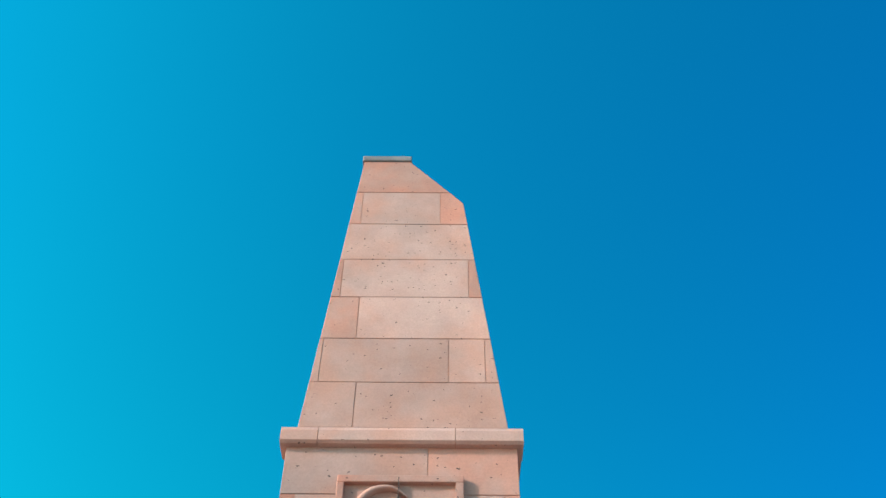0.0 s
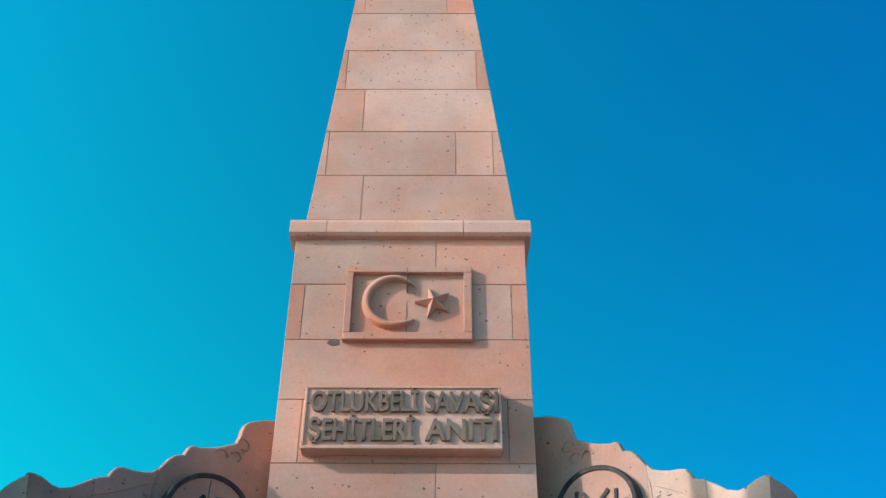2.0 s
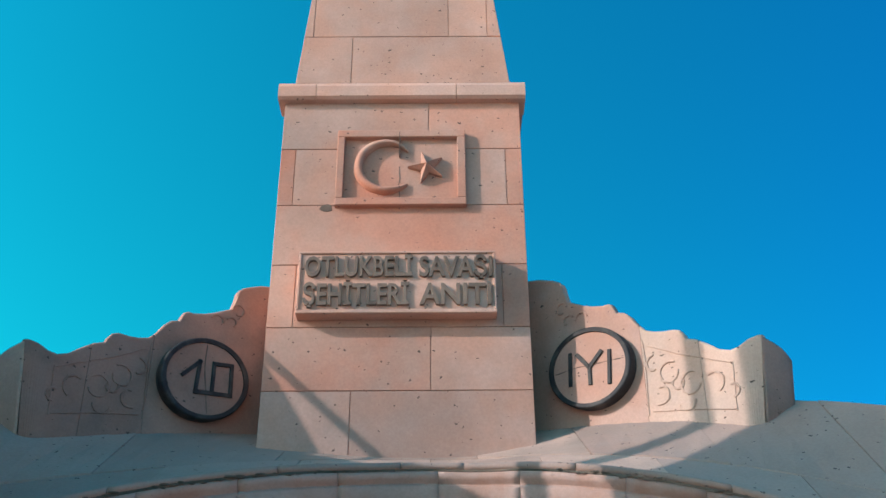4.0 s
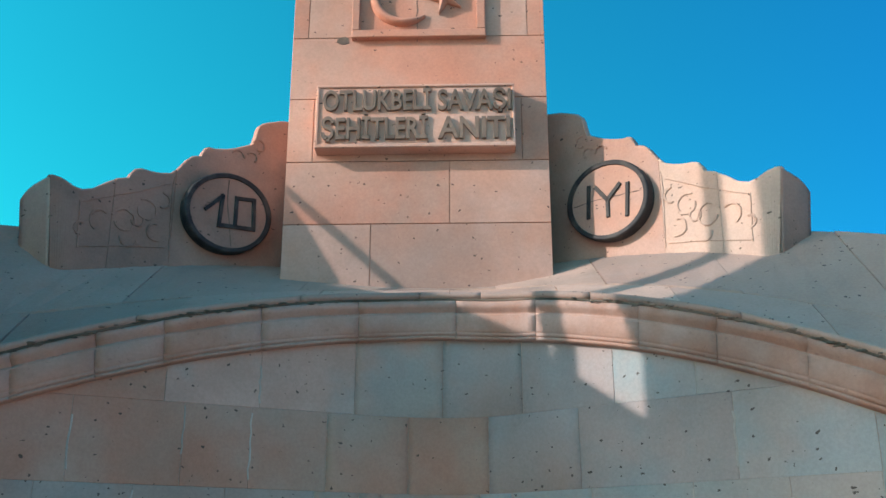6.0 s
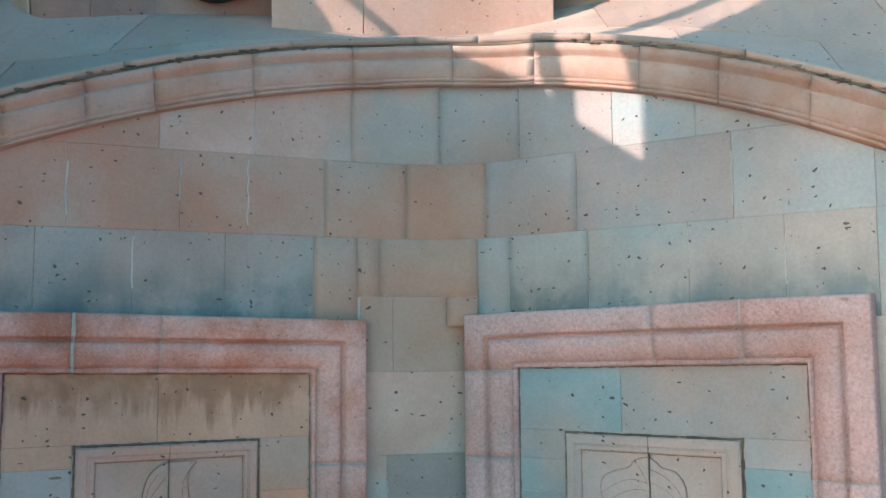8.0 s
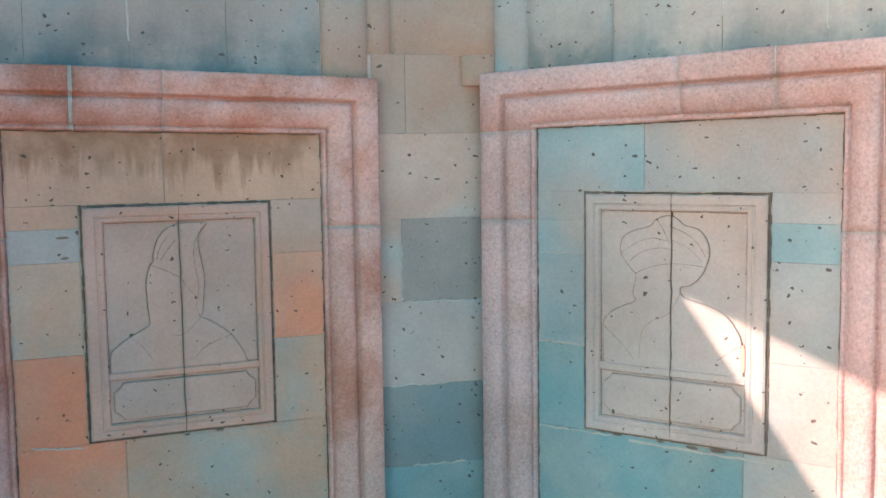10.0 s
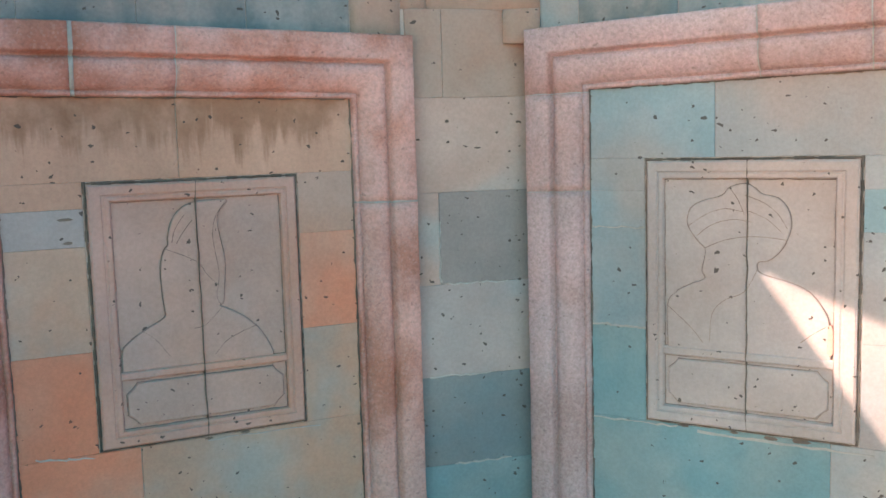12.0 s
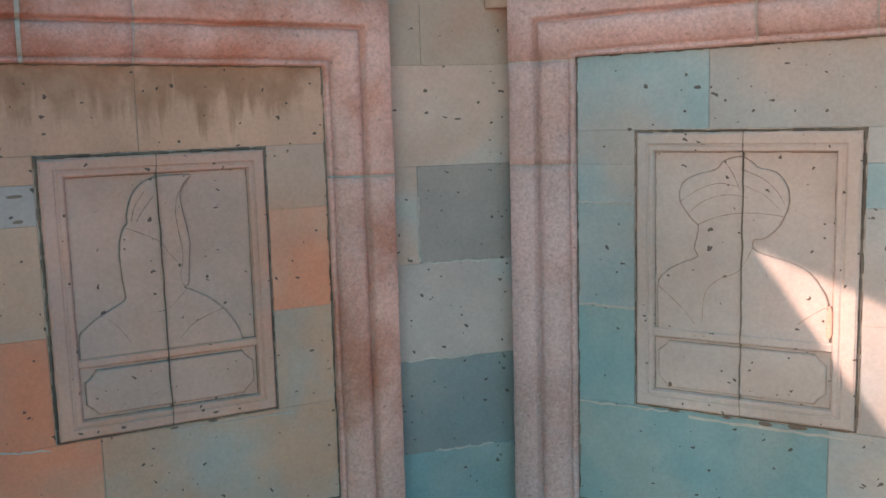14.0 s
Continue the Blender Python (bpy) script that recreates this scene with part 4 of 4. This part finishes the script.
part("tassel", slab([(0.866, 1.712), (0.876, 1.716), (0.881, 1.700), (0.881, 1.640), (0.873, 1.630), (0.865, 1.640)], right_at, 0.0125, 0.004, 0.003), RELIEF_WARM, relief_right, "rusty carved tassel")

# ---- wall blocks ----
A0, A1 = FLU0 + 0.17, FLU1 - 0.17
r0, r1, rz0, rz1 = RELIEF_L[0] - 0.009, RELIEF_L[1] + 0.009, RELIEF_L[2] - 0.009, RELIEF_L[3] + 0.009
blocks(wall_left, left_at, (
    (A0, 0.66, rz1, 2.37, STAINED), (0.66, A1, rz1, 2.37, STAINED),
    (A0, r0, 1.975, rz1, WARM_GREY), (A0, r0, 1.705, 1.975, ORANGE), (A0, r0, rz0, 1.705, OCHRE),
    (r1, A1, 2.075, rz1, STAINED), (r1, A1, 1.978, 2.075, BLUE), (r1, A1, 1.704, 1.978, OCHRE), (r1, A1, rz0, 1.704, ORANGE),
    (A0, 0.80, 1.13, rz0, OCHRE), (0.80, A1, 1.13, rz0, ORANGE),
    # above the frame
    (0.166, 0.460, 2.50, 2.80, DAMP_BROWN), (0.460, 0.745, 2.50, 2.80, DAMP_BROWN), (0.745, 1.029, 2.50, 2.80, DAMP_BROWN), (1.029, 1.40, 2.50, 2.80, DAMP_BROWN), (1.40, UL, 2.50, 2.80, BROWN),
    (0.129, 0.388, 2.80, 3.062, BROWN), (0.388, 0.605, 2.80, 3.062, BROWN), (0.605, 0.945, 2.80, 3.062, BROWN), (0.945, 1.25, 2.80, 3.062, BROWN), (1.25, UL, 2.80, 3.062, GREY),
    (0.034, 0.366, 3.062, 3.37, BEIGE), (0.366, 0.672, 3.062, 3.34, BEIGE), (0.672, 1.02, 3.062, 3.25, BROWN)))
A0, A1 = FRU0 + 0.175, FRU1 - 0.175
r0, r1, rz0, rz1 = RELIEF_R[0] - 0.009, RELIEF_R[1] + 0.009, RELIEF_R[2] - 0.009, RELIEF_R[3] + 0.009
blocks(wall_right, right_at, (
    (A0, 0.565, rz1, 2.38, BLUE), (0.565, A1, rz1, 2.38, GREY),
    (A0, r0, 2.063, rz1, BLUE), (A0, r0, 1.957, 2.063, BLUE), (A0, r0, 1.668, 1.957, BLUE), (A0, r0, rz0, 1.668, TEAL),
    (r1, A1, 2.07, rz1, GREY), (r1, A1, 1.96, 2.07, BLUE), (r1, A1, 1.67, 1.96, GREY), (r1, A1, rz0, 1.67, GREY),
    (A0, 0.877, 1.05, rz0, TEAL), (0.877, A1, 1.05, rz0, BLUE),
    (0.463, 0.800, 2.50, 2.80, DAMP), (0.800, 1.088, 2.50, 2.80, DAMP), (1.088, 1.337, 2.50, 2.80, DAMP), (1.337, UR, 2.50, 2.80, BLUE),
    (0.427, 0.943, 2.80, 3.062, GREY), (0.943, 1.34, 2.80, 3.062, BLUE), (1.34, UR, 2.80, 3.05, BLUE),
    (0.218, 0.559, 3.062, 3.36, GREY), (0.559, 0.834, 3.062, 3.30, BLUE), (0.834, 1.215, 3.062, 3.20, BLUE)))
blocks(wall_centre, centre_at, (
    (0.0, 0.110, 2.345, 2.60, BROWN), (0.110, CW, 2.345, 2.60, BROWN), (0.0, CW, 2.068, 2.345, BEIGE), (0.0, 0.089, 1.792, 2.068, BEIGE), (0.089, CW, 1.792, 2.068, DARK), (0.0, CW, 1.512, 1.792, GREY),
    (0.0, CW, 1.236, 1.512, DARK_TEAL), (0.0, CW, 0.96, 1.236, TEAL), (0.0, CW, GROUND, 0.96, GREY)))
for x0, x1, z0, z1, m in ((-0.201, 0.10, 3.062, 3.39, BEIGE), (0.10, 0.378, 3.062, 3.38, GREY), (-0.287, -0.019, 2.80, 3.062, BROWN), (-0.019, 0.26, 2.80, 3.062, BROWN), (0.26, 0.555, 2.80, 3.062, GREY),
                          (-0.320, -0.18, 2.50, 2.80, BROWN), (-0.18, -0.107, 2.60, 2.80, BROWN), (-0.107, 0.229, 2.60, 2.80, BROWN), (0.229, 0.335, 2.50, 2.80, BLUE), (0.335, 0.585, 2.50, 2.80, DAMP), (0.12, 0.229, 2.50, 2.60, BROWN)):
    curved_block(wall_centre, x0, x1, z0, z1, m)
curved_block(wall_centre, -0.325, 0.59, 2.597, 3.37, MORTAR, 0.003, "mortar_bed")
part("mortar_bed", prism(rect(0.0, CW, GROUND, 2.60), centre_at, -0.003, -0.06, 0.0), MORTAR, wall_centre)
# plain lower courses under the frames
blocks(wall_left, left_at, [(0.45 * i, 0.45 * (i + 1), GROUND, 0.968, GREY) for i in range(3)] + [(1.30, UL, 1.79, 2.53, BEIGE), (1.30, UL, 0.968, 1.79, GREY)])
blocks(wall_right, right_at, [(0.45 * i, 0.45 * (i + 1), GROUND, 0.90, GREY) for i in range(3)] + [(1.345, UR, 1.79, 2.53, BLUE), (1.345, UR, 0.90, 1.79, GREY)])

# ---- pale mortar smears on the joints, chipped edges ----
for at, u, z0, z1, parent in ((left_at, 0.388, 2.83, 3.04, wall_left), (left_at, 0.605, 2.90, 3.05, wall_left), (left_at, 0.366, 3.08, 3.20, wall_left), (left_at, 0.945, 2.84, 3.00, wall_left), (left_at, 0.745, 2.62, 2.78, wall_left),
                              (right_at, 0.834, 3.07, 3.17, wall_right), (right_at, 0.943, 2.84, 3.00, wall_right), (right_at, 0.800, 2.66, 2.78, wall_right), (right_at, 1.088, 2.60, 2.74, wall_right)):
    pts = [(u + random.uniform(-0.003, 0.003), z0 + (z1 - z0) * i / 7) for i in range(8)]
    part("mortar_smear", stroke(pts, random.uniform(0.004, 0.007), at, 0.0016, -0.002), LIME, parent)
for at, u, z, r, parent in ((right_at, 0.48, 1.392, 0.018, wall_right), (right_at, 0.72, 1.388, 0.022, wall_right), (right_at, 0.80, 1.390, 0.028, wall_right), (right_at, 0.62, 1.391, 0.012, wall_right),
                            (left_at, 0.52, 1.432, 0.013, wall_left), (left_at, 0.62, 1.430, 0.011, wall_left), (left_at, 0.95, 2.05, 0.016, wall_left), (left_at, 0.945, 1.99, 0.013, wall_left)):
    chip = [(u + r * math.cos(0.785 * i) * random.uniform(0.7, 1.3), z + 0.30 * r * math.sin(0.785 * i) * random.uniform(0.6, 1.3)) for i in range(8)]
    part("chip", prism(chip, at, 0.0018, -0.003, 0.0006), GROOVE, parent)

# lime that has run out of the joints along the frames and under the slabs
for at, u0, z0, u1, z1, w, parent in ((right_at, 0.171, 1.12, 0.171, 1.78, 0.006, wall_right), (right_at, 0.20, 1.385, 0.46, 1.388, 0.005, wall_right), (right_at, 0.52, 1.380, 0.98, 1.376, 0.008, wall_right),
                                      (right_at, 0.20, 1.957, 0.36, 1.958, 0.004, wall_right), (right_at, 0.20, 1.669, 0.38, 1.668, 0.007, wall_right), (left_at, 0.92, 1.425, 1.06, 1.44, 0.005, wall_left),
                                      (left_at, 0.30, 1.42, 0.62, 1.425, 0.004, wall_left), (centre_at, 0.05, 1.512, 0.24, 1.513, 0.005, wall_centre), (centre_at, 0.10, 1.792, 0.30, 1.791, 0.005, wall_centre),
                                      (centre_at, 0.088, 1.80, 0.090, 1.98, 0.005, wall_centre), (centre_at, 0.12, 1.236, 0.30, 1.237, 0.005, wall_centre)):
    n = 12
    pts = [(u0 + (u1 - u0) * i / n + random.uniform(-0.002, 0.002), z0 + (z1 - z0) * i / n + random.uniform(-0.002, 0.002)) for i in range(n + 1)]
    part("mortar_smear", stroke(pts, w, at, 0.0014, -0.002, 0.0018), LIME, parent)
